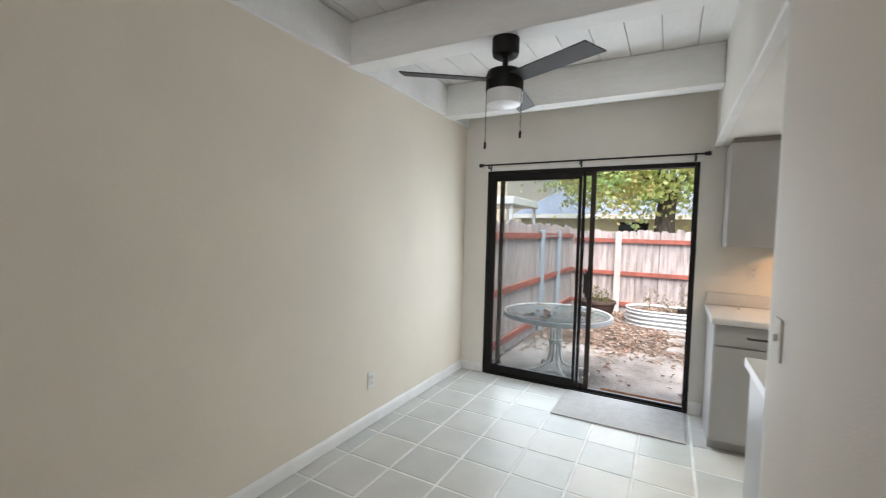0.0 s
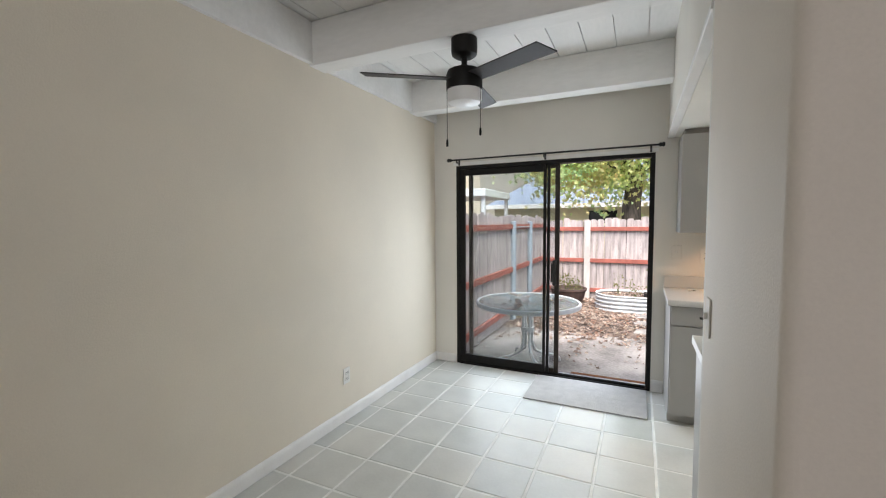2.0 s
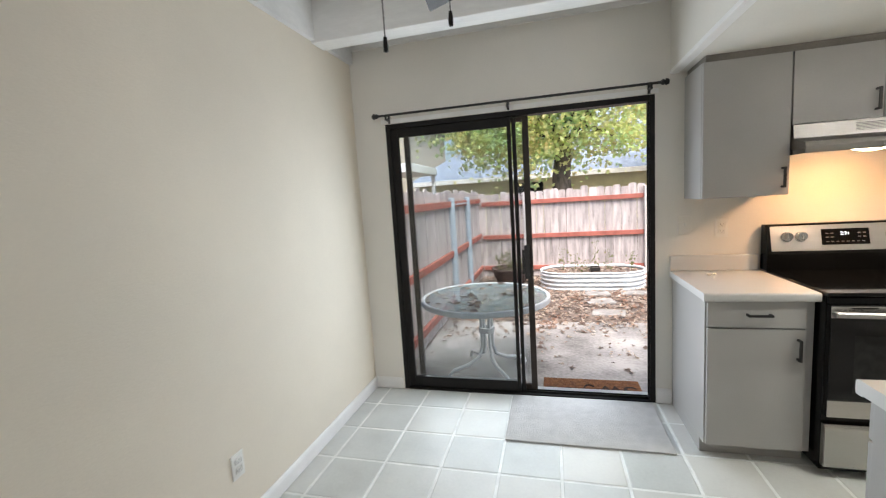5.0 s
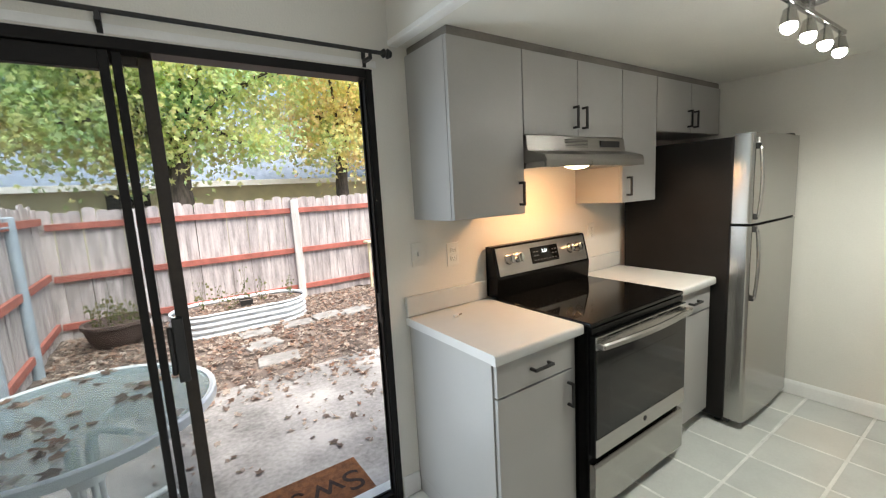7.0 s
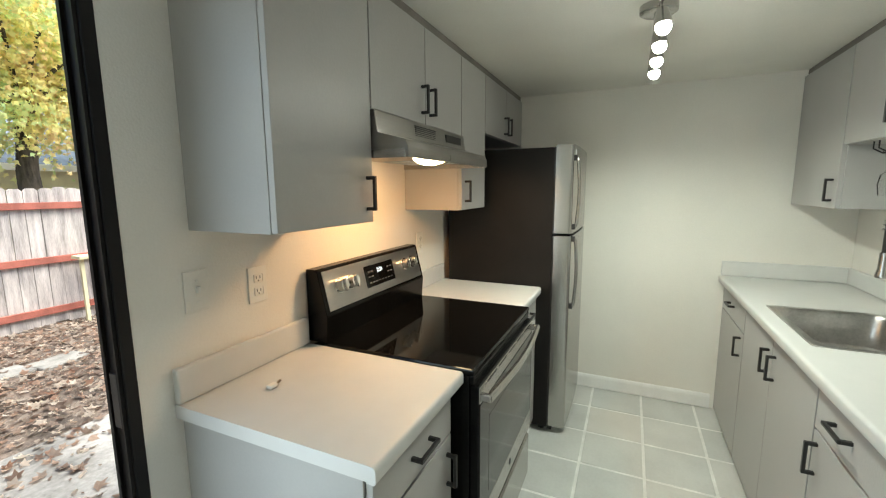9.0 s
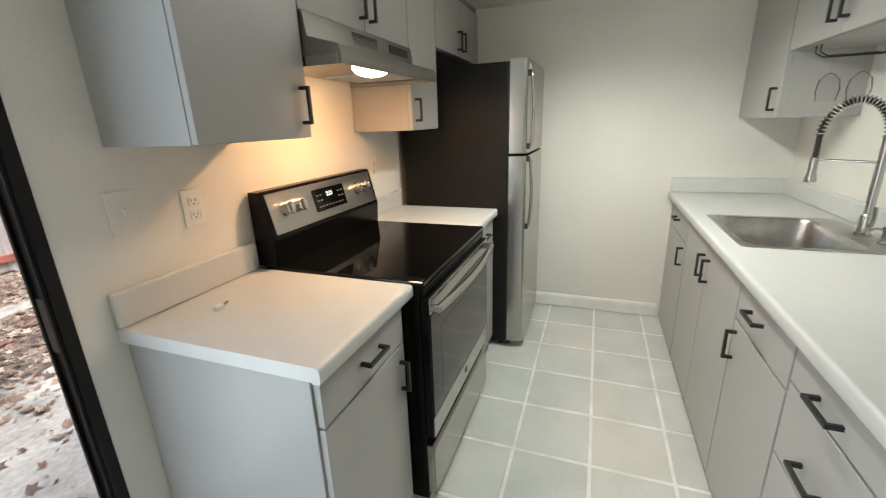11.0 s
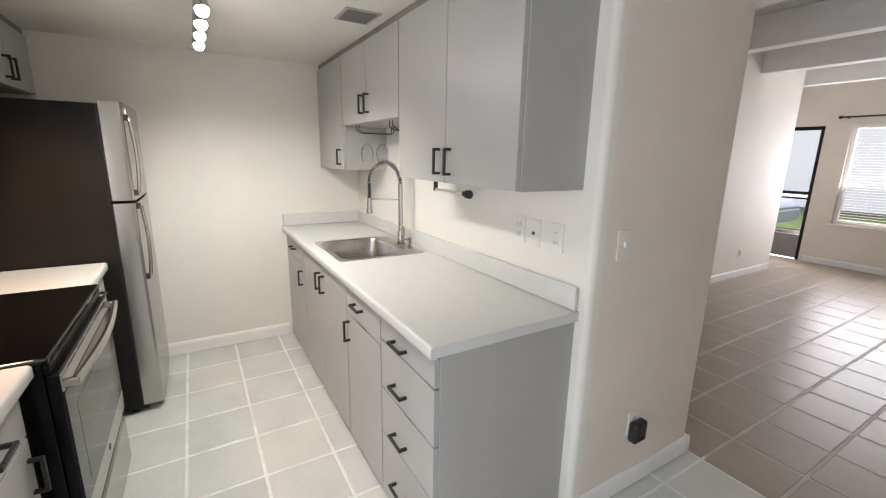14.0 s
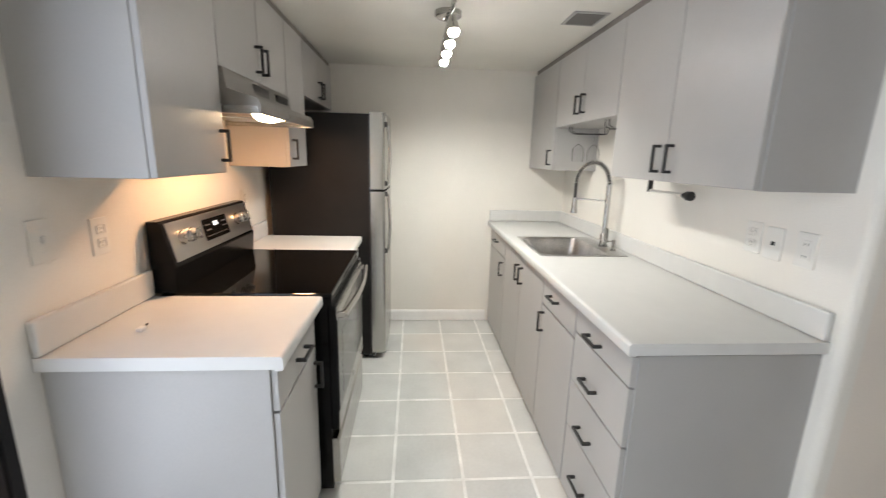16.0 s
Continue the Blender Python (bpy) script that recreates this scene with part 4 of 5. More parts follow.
# ---- patio ----
GALVL = material("pale_galvanised_sheet", (0.62, 0.66, 0.68), 0.4, metal=0.2, vary=0.06, bump=0.03)
ZG = -0.20
rng = random.Random(7)
structure("ground", box((-60, -70, ZG - 0.3), (60, 60, ZG - 0.012)), SOIL, "bare soil and leaf litter of the yard", "ground")
structure("pavement", box((-1.50, YN + NT, ZG - 0.1), (3.6, 6.75, ZG), 0.01), CONC, "worn pale concrete patio slab", "patio")
structure("door_sill", box((DX0, YN + NT, -0.25), (DX1, YN + NT + 0.09, -0.012), 0.006), CONC, "concrete threshold below the glass door", "threshold")
STONES = ((1.58, 8.39, 0.42, 0.30, 8), (1.14, 8.31, 0.40, 0.26, -6), (0.59, 8.27, 0.38, 0.26, 3), (0.58, 7.76, 0.40, 0.30, 12), (0.62, 7.16, 0.42, 0.30, -9), (2.0, 8.33, 0.40, 0.30, 5))
for x, y, w, d, a in STONES:
    bm = box((-w / 2, -d / 2, ZG - 0.03), (w / 2, d / 2, ZG + 0.018), 0.012)
    bm.transform(Matrix.Translation((x, y, 0)) @ Matrix.Rotation(radians(a), 4, "Z"))
    tagged(part("stepping_stone", bm, STONE), "pale flat stepping stone half covered by leaves", "paving stone", "stepping stones")


def picket_mesh(w, h, t, r):
    """A dog-eared fence board standing on its origin."""
    e = 0.028
    out = [(-w / 2, 0), (w / 2, 0), (w / 2, h - e), (w / 2 - e, h), (-w / 2 + e, h), (-w / 2, h - e)]
    bm = prism(out, "y", -t / 2, t / 2)
    me = bpy.data.meshes.new("picket")
    bm.to_mesh(me)
    bm.free()
    me.materials.append(PICKET)
    return me


PICKETS = [picket_mesh(0.138, 1.70 + 0.012 * k, 0.017, k) for k in range(4)]


def fence(name, a, b, label, rails, posts, post_mat, side, post_w, top):
    """Boards between two ground points with rails and posts on the side that faces the patio."""
    a, b = Vector((*a, ZG)), Vector((*b, ZG))
    d = (b - a).normalized()
    nrm = Vector((-d.y, d.x, 0)) * side
    f = thing(name, a, label, "fence")
    ang = math.atan2(d.y, d.x)
    length = (b - a).length
    s = 0.07
    while s < length:
        p = a + d * s
        ob = new("picket", rng.choice(PICKETS))
        ob.parent = f
        ob.matrix_basis = Matrix.Translation((p - a) + nrm * rng.uniform(-0.004, 0.004) + Vector((0, 0, rng.uniform(-0.02, 0.02)))) @ Matrix.Rotation(ang, 4, "Z") @ Matrix.Rotation(rng.uniform(-0.006, 0.006), 4, "Y") @ Matrix.Diagonal((1, 1, top, 1))
        s += 0.143
    cuts = [0.0] + [p for p in posts] + [length]
    for z in rails:
        for s0, s1 in zip(cuts, cuts[1:]):
            if s1 - s0 < 0.2:
                continue
            bm = box((s0 + post_w / 2, 0.012, z - 0.042), (s1 - post_w / 2, 0.055, z + 0.042), 0.004)
            bm.transform(Matrix.Translation(a - Vector((0, 0, ZG))) @ Matrix((d, nrm, Vector((0, 0, 1)))).transposed().to_4x4())
            bmesh.ops.recalc_face_normals(bm, faces=bm.faces[:])
            part("rail", bm, RAIL, f, "rail stained red-brown")
    for s0 in posts:
        if post_mat is GALV:
            q = a + d * s0 + nrm * 0.045
            bm = cyl((q.x, q.y, ZG - 0.02), (q.x, q.y, 1.46), 0.052, seg=16)
            add_cyl(bm, (q.x, q.y, 1.46), (q.x, q.y, 1.475), 0.055, 0.03, 16)
        else:
            bm = box((s0 - post_w / 2, 0.01, ZG - 0.02), (s0 + post_w / 2, 0.10, 1.48), 0.005)
            bm.transform(Matrix.Translation(a - Vector((0, 0, ZG))) @ Matrix((d, nrm, Vector((0, 0, 1)))).transposed().to_4x4())
            bmesh.ops.recalc_face_normals(bm, faces=bm.faces[:])
        part("post", bm, post_mat, f, smooth=post_mat is GALV)
    return f


FY, FX = 9.87, -1.53
fence("fence", (FX + 0.01, FY), (6.2, FY), "tall weathered grey board fence with red-brown rails", (1.30, 0.62, -0.02), (0.95, 3.17, 5.45), POSTW, -1, 0.12, 1.0)
fence("fence", (FX, YN + T + 0.02), (FX, FY - 0.02), "weathered board fence with red-brown rails and steel posts", (1.38, 0.66, 0.0), (2.78, 3.95), GALV, -1, 0.07, 1.03)
fence("fence", (6.2, YN + T), (6.2, FY - 0.02), "weathered grey board fence beside the neighbour", (1.30, 0.62, -0.02), (1.8, 3.6), POSTW, 1, 0.12, 1.0)
gt = thing("gate_bar", (FX + 0.06, 7.8, 1.36), "thin steel bar between two fence posts", "bar")
part("bar", cyl((FX + 0.05, 7.24, 1.37), (FX + 0.05, 8.41, 1.37), 0.012, seg=10), GALV, gt, smooth=True)

# ---- round patio table ----
TX, TY, TZ, TR = -0.72, 5.17, 0.52, 0.60
tb = thing("patio_table", (TX, TY, ZG), "round white metal patio table with a glass top, strewn with leaves", "table")
part("rim", lathe((TX, TY, TZ), [(TR - 0.03, -0.005), (TR - 0.03, 0.012), (TR - 0.01, 0.018), (TR, 0.010), (TR, -0.030), (TR - 0.008, -0.036), (TR - 0.015, -0.030), (TR - 0.018, -0.006), (TR - 0.03, -0.005)], 64), WHITEM, tb, smooth=True)
gl = part("glass_top", lathe((TX, TY, TZ), [(0, 0.002), (TR - 0.031, 0.002), (TR - 0.031, 0.008), (0, 0.008)], 48), TABLETOP, tb, "clear table glass")
gl.visible_shadow = False
for k in range(4):
    a = radians(35 + 90 * k)
    c, s = math.cos(a), math.sin(a)
    leg = [(TX + c * r, TY + s * r, z) for r, z in ((0.40, TZ - 0.012), (0.22, TZ - 0.03), (0.10, TZ - 0.07), (0.055, TZ - 0.16), (0.055, 0.05), (0.09, -0.05), (0.20, -0.105), (0.36, -0.13), (0.40, -0.17), (0.405, ZG))]
    part("leg", tube(leg, 0.016, 10), WHITEM, tb, "bent white tube leg", smooth=True)
part("collar", lathe((TX, TY, 0.18), [(0.05, 0.0), (0.075, 0.0), (0.075, 0.05), (0.05, 0.05), (0.05, 0.0)], 24), WHITEM, tb, smooth=True)


# ---- corrugated raised bed ----
def raised_bed(cx, cy, lx, ly, h):
    b = thing("raised_bed", (cx, cy, ZG), "oval corrugated galvanised raised garden bed", "planter")
    r = ly / 2
    half = lx / 2 - r
    outline = []
    for k in range(17):
        a = -math.pi / 2 + math.pi * k / 16
        outline.append((half + r * math.cos(a), r * math.sin(a), math.cos(a), math.sin(a)))
    for k in range(17):
        a = math.pi / 2 + math.pi * k / 16
        outline.append((-half + r * math.cos(a), r * math.sin(a), math.cos(a), math.sin(a)))
    bm = bmesh.new()
    rings = []
    for k in range(25):
        z = ZG - 0.012 + h * k / 24
        off = 0.02 * math.sin(k / 24 * math.tau * 4)
        rings.append([bm.verts.new((cx + x + nx * off, cy + y + ny * off, z)) for x, y, nx, ny in outline])
    for p, q in zip(rings, rings[1:]):
        for k in range(len(p)):
            j = (k + 1) % len(p)
            bm.faces.new((p[k], p[j], q[j], q[k]))
    part("wall", bm, GALVL, b, "corrugated pale metal side", smooth=True)
    part("rim", tube([(cx + x, cy + y, ZG + h - 0.012) for x, y, nx, ny in outline], 0.012, 8, True), WHITEM, b, smooth=True)
    bm = bmesh.new()
    bm.faces.new([bm.verts.new((cx + 0.97 * x, cy + 0.97 * y, ZG + h - 0.05)) for x, y, nx, ny in outline])
    part("soil", bm, SOIL, b, "dark soil")
    return b


raised_bed(0.56, 8.95, 1.72, 0.85, 0.30)


def leaf_blade(bm, p, size, rot, flat):
    """One small pointed leaf of four corners, slightly folded."""
    m = Matrix.Translation(p) @ rot
    w = size * rng.uniform(0.30, 0.5)
    vs = [bm.verts.new(m @ Vector(v)) for v in ((-size / 2, 0, 0), (0, -w, flat * size), (size / 2, 0, 0), (0, w, flat * size))]
    bm.faces.new((vs[0], vs[1], vs[2]))
    bm.faces.new((vs[0], vs[2], vs[3]))


def star_leaf(bm, p, size, rot, curl):
    """One fallen leaf with five pointed lobes and a curled rim."""
    m = Matrix.Translation(p) @ rot
    c = bm.verts.new(m @ Vector((0, 0, 0)))
    lobes = (0.55, 0.9, 1.0, 0.9, 0.55)
    ring = []
    for k in range(5):
        a = radians(-130 + 65 * k)
        r = size * lobes[k] * rng.uniform(0.75, 1.05) / 2
        ring.append(bm.verts.new(m @ Vector((r * math.cos(a), r * math.sin(a), curl * size * rng.uniform(0.2, 1.0)))))
        b = a + radians(32)
        ring.append(bm.verts.new(m @ Vector((size * 0.2 * math.cos(b), size * 0.2 * math.sin(b), 0.3 * curl * size))))
    for k in range(10):
        bm.faces.new((c, ring[k], ring[(k + 1) % 10]))


def any_turn(tilt=3.2):
    return Euler((rng.uniform(-tilt, tilt), rng.uniform(-tilt, tilt), rng.uniform(0, 6.3))).to_matrix().to_4x4()


# sprigs in the raised bed and in the pot
def sprigs(name, spots, label):
    pl = thing(name, (*spots[0][:2], spots[0][2]), label, "plant")
    bm = bmesh.new()
    for x, y, z, h in spots:
        for k in range(26):
            leaf_blade(bm, (x + rng.uniform(-0.08, 0.08), y + rng.uniform(-0.08, 0.08), z + rng.uniform(0.0, h)), rng.uniform(0.025, 0.06), any_turn(), 0.2)
        for k in range(3):
            dx, dy = rng.uniform(-0.05, 0.05), rng.uniform(-0.05, 0.05)
            add_tube(bm, [(x, y, z - 0.01), (x + dx * 0.4, y + dy * 0.4, z + h * 0.6), (x + dx, y + dy, z + h)], 0.002, 4)
    part("foliage", bm, SHRUB, pl)


sprigs("bed_plants", [(0.1, 9.0, ZG + 0.24, 0.42), (0.3, 9.05, ZG + 0.24, 0.30), (0.45, 8.85, ZG + 0.24, 0.22), (0.62, 9.0, ZG + 0.24, 0.55), (0.85, 9.05, ZG + 0.24, 0.38), (1.2, 8.9, ZG + 0.24, 0.34)], "sparse dry green plants in the raised bed")
pot = thing("planter_bowl", (-0.85, 9.15, ZG), "wide dark terracotta planter bowl by the fence corner", "planter")
part("bowl", lathe((-0.85, 9.15, ZG - 0.012), [(0.0, 0.0), (0.22, 0.0), (0.30, 0.12), (0.34, 0.27), (0.36, 0.28), (0.36, 0.32), (0.32, 0.32), (0.30, 0.27), (0.0, 0.27)], 32), POT, pot, smooth=True)
tray = thing("nursery_pot", (0.62, 8.92, ZG + 0.24), "small square black plastic nursery pot sunk in the raised bed", "pot")
part("pot_wall", boxes(((0.54, 8.84, ZG + 0.24), (0.55, 9.0, ZG + 0.33)), ((0.69, 8.84, ZG + 0.24), (0.70, 9.0, ZG + 0.33)), ((0.55, 8.84, ZG + 0.24), (0.69, 8.85, ZG + 0.33)), ((0.55, 8.99, ZG + 0.24), (0.69, 9.0, ZG + 0.33)), bevel=0.002), BLACK, tray)
part("pot_soil", box((0.551, 8.851, ZG + 0.24), (0.689, 8.989, ZG + 0.315), 0.01), SOIL, tray, "dark soil")
sprigs("pot_plants", [(-0.85, 9.15, ZG + 0.255, 0.25), (-0.7, 9.2, ZG + 0.255, 0.3), (-1.0, 9.1, ZG + 0.255, 0.28), (-0.92, 9.0, ZG + 0.255, 0.36), (-0.78, 9.02, ZG + 0.255, 0.22), (-0.65, 9.08, ZG + 0.255, 0.26), (-1.08, 9.2, ZG + 0.255, 0.3), (-0.85, 9.3, ZG + 0.255, 0.34)], "low dry plants in the planter bowl")
ws = thing("wooden_stand", (3.0, 9.6, ZG), "small bare wooden stand against the fence", "stand")
part("top", box((2.80, 9.5, 0.62), (3.24, 9.7, 0.66), 0.004), STUCCO, ws)
for x in (2.84, 3.16):
    part("leg", box((x, 9.58, ZG - 0.012), (x + 0.04, 9.62, 0.62), 0.003), STUCCO, ws)

# coir mat outside the door
mt = thing("coir_mat", (0.2, 4.82, ZG), "brown coir doormat printed with dark lettering, strewn with leaves", "doormat")
part("mat_base", box((-0.20, 4.60, ZG), (0.58, 5.03, ZG + 0.016), 0.005), COIR, mt)


lettering("HOME", 0.10, pose(-0.02, 4.82, ZG + 0.0165, 0, 0, 180), 0.001, COIRDK, mt)
lettering("Sw", 0.26, pose(0.40, 4.83, ZG + 0.0165, 0, 0, 180), 0.001, COIRDK, mt)
part("scroll", tube([(0.17 + 0.055 * math.cos(a) * (1 - a / 9), 4.83 + 0.09 * math.sin(a) * (1 - a / 12), ZG + 0.0165) for a in np.linspace(0.6, 5.6, 20)], 0.008, 6), COIRDK, mt, "dark printed scroll letter")

# ---- fallen leaves ----
bm = bmesh.new()
for k in range(13000):
    y = 4.55 + 5.2 * rng.random() ** 0.55
    x = rng.uniform(-1.45, 4.2)
    on_slab = y < 6.75
    if on_slab and rng.random() < 0.85 + 0.55 * noise.noise((x * 2.2, y * 2.2, 0)) - 0.95 * max(0.0, y - 6.0):
        continue
    in_bed = (x - 0.56) ** 2 / 0.60 + (y - 8.95) ** 2 / 0.14 < 1
    if not in_bed and (x - 0.56) ** 2 / 0.85 + (y - 8.95) ** 2 / 0.22 < 1:
        continue
    if any(abs(x - q[0]) < 0.2 and abs(y - q[1]) < 0.14 for q in STONES) and rng.random() < 0.85:
        continue
    z = ZG + (0.006 if on_slab else rng.uniform(-0.008, 0.02))
    if in_bed:
        z = ZG + 0.252
    if -0.2 < x < 0.58 and 4.6 < y < 5.03:
        z = ZG + 0.022
        if rng.random() < 0.3:
            continue
    star_leaf(bm, (x, y, z + 0.004), rng.choice((0.035, 0.05, 0.07, 0.09, 0.12)) * rng.uniform(0.8, 1.2), any_turn(0.5), rng.uniform(0.03, 0.22))
lv = part("fallen_leaves", bm, LITTER)
tagged(lv, "dry brown fallen leaves scattered over patio and soil", "leaves", kind="stuff")
bm = bmesh.new()
for k in range(120):
    a, r = rng.uniform(0, math.tau), TR * 0.92 * math.sqrt(rng.random())
    if noise.noise((3 * r * math.cos(a), 3 * r * math.sin(a), 2)) < -0.1:
        continue
    star_leaf(bm, (TX + r * math.cos(a), TY + r * math.sin(a), TZ + 0.014), rng.uniform(0.06, 0.13), any_turn(0.2), rng.uniform(0.02, 0.15))
tagged(part("table_leaves", bm, LITTER), "dry leaves lying on the glass table", "leaves", kind="stuff")


# ---- trees ----
def tree(name, x, y, r, fork, crown, leaves, mat, label, size=(0.12, 0.23)):
    """A tapered trunk with limbs and a crown of many leaves gathered in uneven clumps."""
    t = thing(name, (x, y, ZG), label, "tree")
    bm = tube([(x + 0.05 * math.sin(k * 1.3), y + 0.03 * k, ZG - 0.05 + (fork - ZG) * k / 6) for k in range(7)], r, 12)
    for v in bm.verts:
        f = (v.co.z - ZG) / (fork - ZG)
        c = Vector((x, y, v.co.z))
        v.co = c + (v.co - c) * (1.25 - 0.4 * min(1, f * 1.2))
    part("trunk", bm, BARK, t, smooth=True)
    cx, cy, cz, rx, ry, rz = crown
    clumps = []
    for k in range(95):
        while True:
            p = Vector((rng.uniform(-1, 1), rng.uniform(-1, 1), rng.uniform(-1, 1)))
            if 0.2 < p.length < 1:
                break
        clumps.append((Vector((cx + p.x * rx, cy + p.y * ry, cz + p.z * rz)), rng.uniform(0.5, 1.0)))
    bm = bmesh.new()
    for c, q in clumps[:16]:
        mid = Vector((x, y, fork - 0.2)).lerp(c, 0.5) + Vector((0, 0, 0.3))
        add_tube(bm, [(x, y, fork - 0.3), mid, c], 0.04, 6)
    part("bough", bm, BARK, t, smooth=True)
    bm = bmesh.new()
    for k in range(leaves):
        c, q = rng.choice(clumps)
        p = Vector((rng.gauss(0, 0.62), rng.gauss(0, 0.62), rng.gauss(0, 0.42))) * q
        star_leaf(bm, c + p, rng.uniform(*size), any_turn(), rng.uniform(0.05, 0.3))
    part("crown", bm, mat, t, "broad leaves turning yellow")


tree("maple_tree", 0.26, 13.3, 0.26, 3.0, (-0.1, 13.2, 4.42, 4.3, 1.2, 2.05), 31000, LEAF, "large green and yellow maple tree behind the fence")
tree("maple_tree", 4.6, 14.9, 0.2, 3.0, (4.3, 14.8, 4.4, 1.5, 1.1, 2.1), 11000, LEAFO, "orange and yellow autumn tree behind the fence")

tree("maple_tree", 7.0, 15.6, 0.2, 3.0, (6.9, 15.4, 4.5, 2.0, 1.2, 2.3), 11000, LEAF, "green maple tree further along the fence")


# ---- neighbouring houses ----
def house(name, x0, x1, y0, y1, eave, ridge, wall_mat, label, windows, hip=1.0, over=0.5):
    h = thing(name, ((x0 + x1) / 2, (y0 + y1) / 2, ZG), label, "house")
    part("wall", box((x0, y0, ZG - 0.1), (x1, y1, eave)), wall_mat, h)
    ym = (y0 + y1) / 2
    bm = bmesh.new()
    lo = [bm.verts.new(v) for v in ((x0 - over, y0 - over, eave), (x1 + over, y0 - over, eave), (x1 + over, y1 + over, eave), (x0 - over, y1 + over, eave))]
    up = [bm.verts.new((v.co.x, v.co.y, eave + 0.14)) for v in lo]
    r0, r1 = bm.verts.new((x0 + hip, ym, ridge)), bm.verts.new((x1 - hip, ym, ridge))
    bm.faces.new(lo[::-1])
    for k in range(4):
        bm.faces.new((lo[k], lo[(k + 1) % 4], up[(k + 1) % 4], up[k]))
    bm.faces.new((up[0], up[1], r1, r0))
    bm.faces.new((up[1], up[2], r1))
    bm.faces.new((up[2], up[3], r0, r1))
    bm.faces.new((up[3], up[0], r0))
    part("roof", bm, SHINGLE, h, "blue-grey shingle roof")
    part("fascia", box((x0 - over - 0.02, y0 - over - 0.04, eave - 0.02), (x1 + over + 0.02, y0 - over - 0.005, eave + 0.15), 0.005), TRIM, h, "white fascia board")
    for wx0, wx1, wz0, wz1 in windows:
        w = part("window", boxes(((wx0 - 0.06, y0 - 0.05, wz0 - 0.06), (wx1 + 0.06, y0 + 0.01, wz0)), ((wx0 - 0.06, y0 - 0.05, wz1), (wx1 + 0.06, y0 + 0.01, wz1 + 0.06)), ((wx0 - 0.06, y0 - 0.05, wz0), (wx0, y0 + 0.01, wz1)), ((wx1, y0 - 0.05, wz0), (wx1 + 0.06, y0 + 0.01, wz1))), BRONZE, h, "dark window frame")
        part("pane", box((wx0, y0 - 0.03, wz0), (wx1, y0 - 0.02, wz1)), OVENGL, w)


house("house", -5.2, 9.5, 17.5, 26.0, 2.02, 5.0, STUCCO, "low pale yellow house with a blue-grey roof", [(-1.3, -0.4, 1.2, 1.82)], hip=3.6, over=0.3)
house("house", -14.0, -6.6, 19.5, 28.0, 5.4, 7.6, TANST, "two-storey tan stucco house", [(-8.9, -7.7, 3.2, 4.4), (-11.6, -10.4, 3.2, 4.4)], hip=3.0)
cp = thing("patio_cover", (-4.4, 11.4, ZG), "white flat patio cover of the neighbouring unit", "canopy")
part("roof", box((-5.8, 10.4, 2.12), (-3.1, 12.6, 2.32), 0.02), WHITEM, cp)
for x, y in ((-5.7, 10.5), (-3.25, 10.5), (-5.7, 12.5), (-3.25, 12.5)):
    part("post", box((x, y, ZG - 0.02), (x + 0.09, y + 0.09, 2.12), 0.005), WHITEM, cp)

# ---- front of the house, beyond the living room ----
GRASS = material("mown_lawn", (0.12, 0.20, 0.05), 1.0, vary=0.3, scale=5, fine=120, bump=1.0)
WALKWAY = material("pinkish_concrete", (0.42, 0.34, 0.30), 0.9, vary=0.12, scale=3, fine=80, bump=0.3)
PALEST = material("pale_stucco", (0.72, 0.70, 0.67), 0.9, vary=0.05, scale=3, fine=80, bump=0.3)
structure("pavement_front", box((-12, -9.6, ZG - 0.1), (14, YS - T, ZG + 0.02)), WALKWAY, "pinkish concrete front walk", "pavement")
structure("lawn", box((-20, -14.5, ZG - 0.1), (20, -9.6, ZG + 0.04)), GRASS, "green front lawn", "lawn")
tree("street_tree", -1.0, -11.0, 0.2, 2.4, (-0.5, -11.0, 4.6, 3.0, 1.8, 2.2), 3500, LEAF, "green street tree on the front lawn")
lp = thing("street_lamp", (1.9, -9.3, ZG), "white lamp post with a globe on the lawn", "street lamp")
part("post", cyl((1.9, -9.3, ZG), (1.9, -9.3, 2.15), 0.04, 0.03, 14), WHITEM, lp, smooth=True)
bm = bmesh.new()
bmesh.ops.create_uvsphere(bm, u_segments=20, v_segments=12, radius=0.16)
bm.transform(Matrix.Translation((1.9, -9.3, 2.28)))
part("globe", bm, FROST, lp, smooth=True)


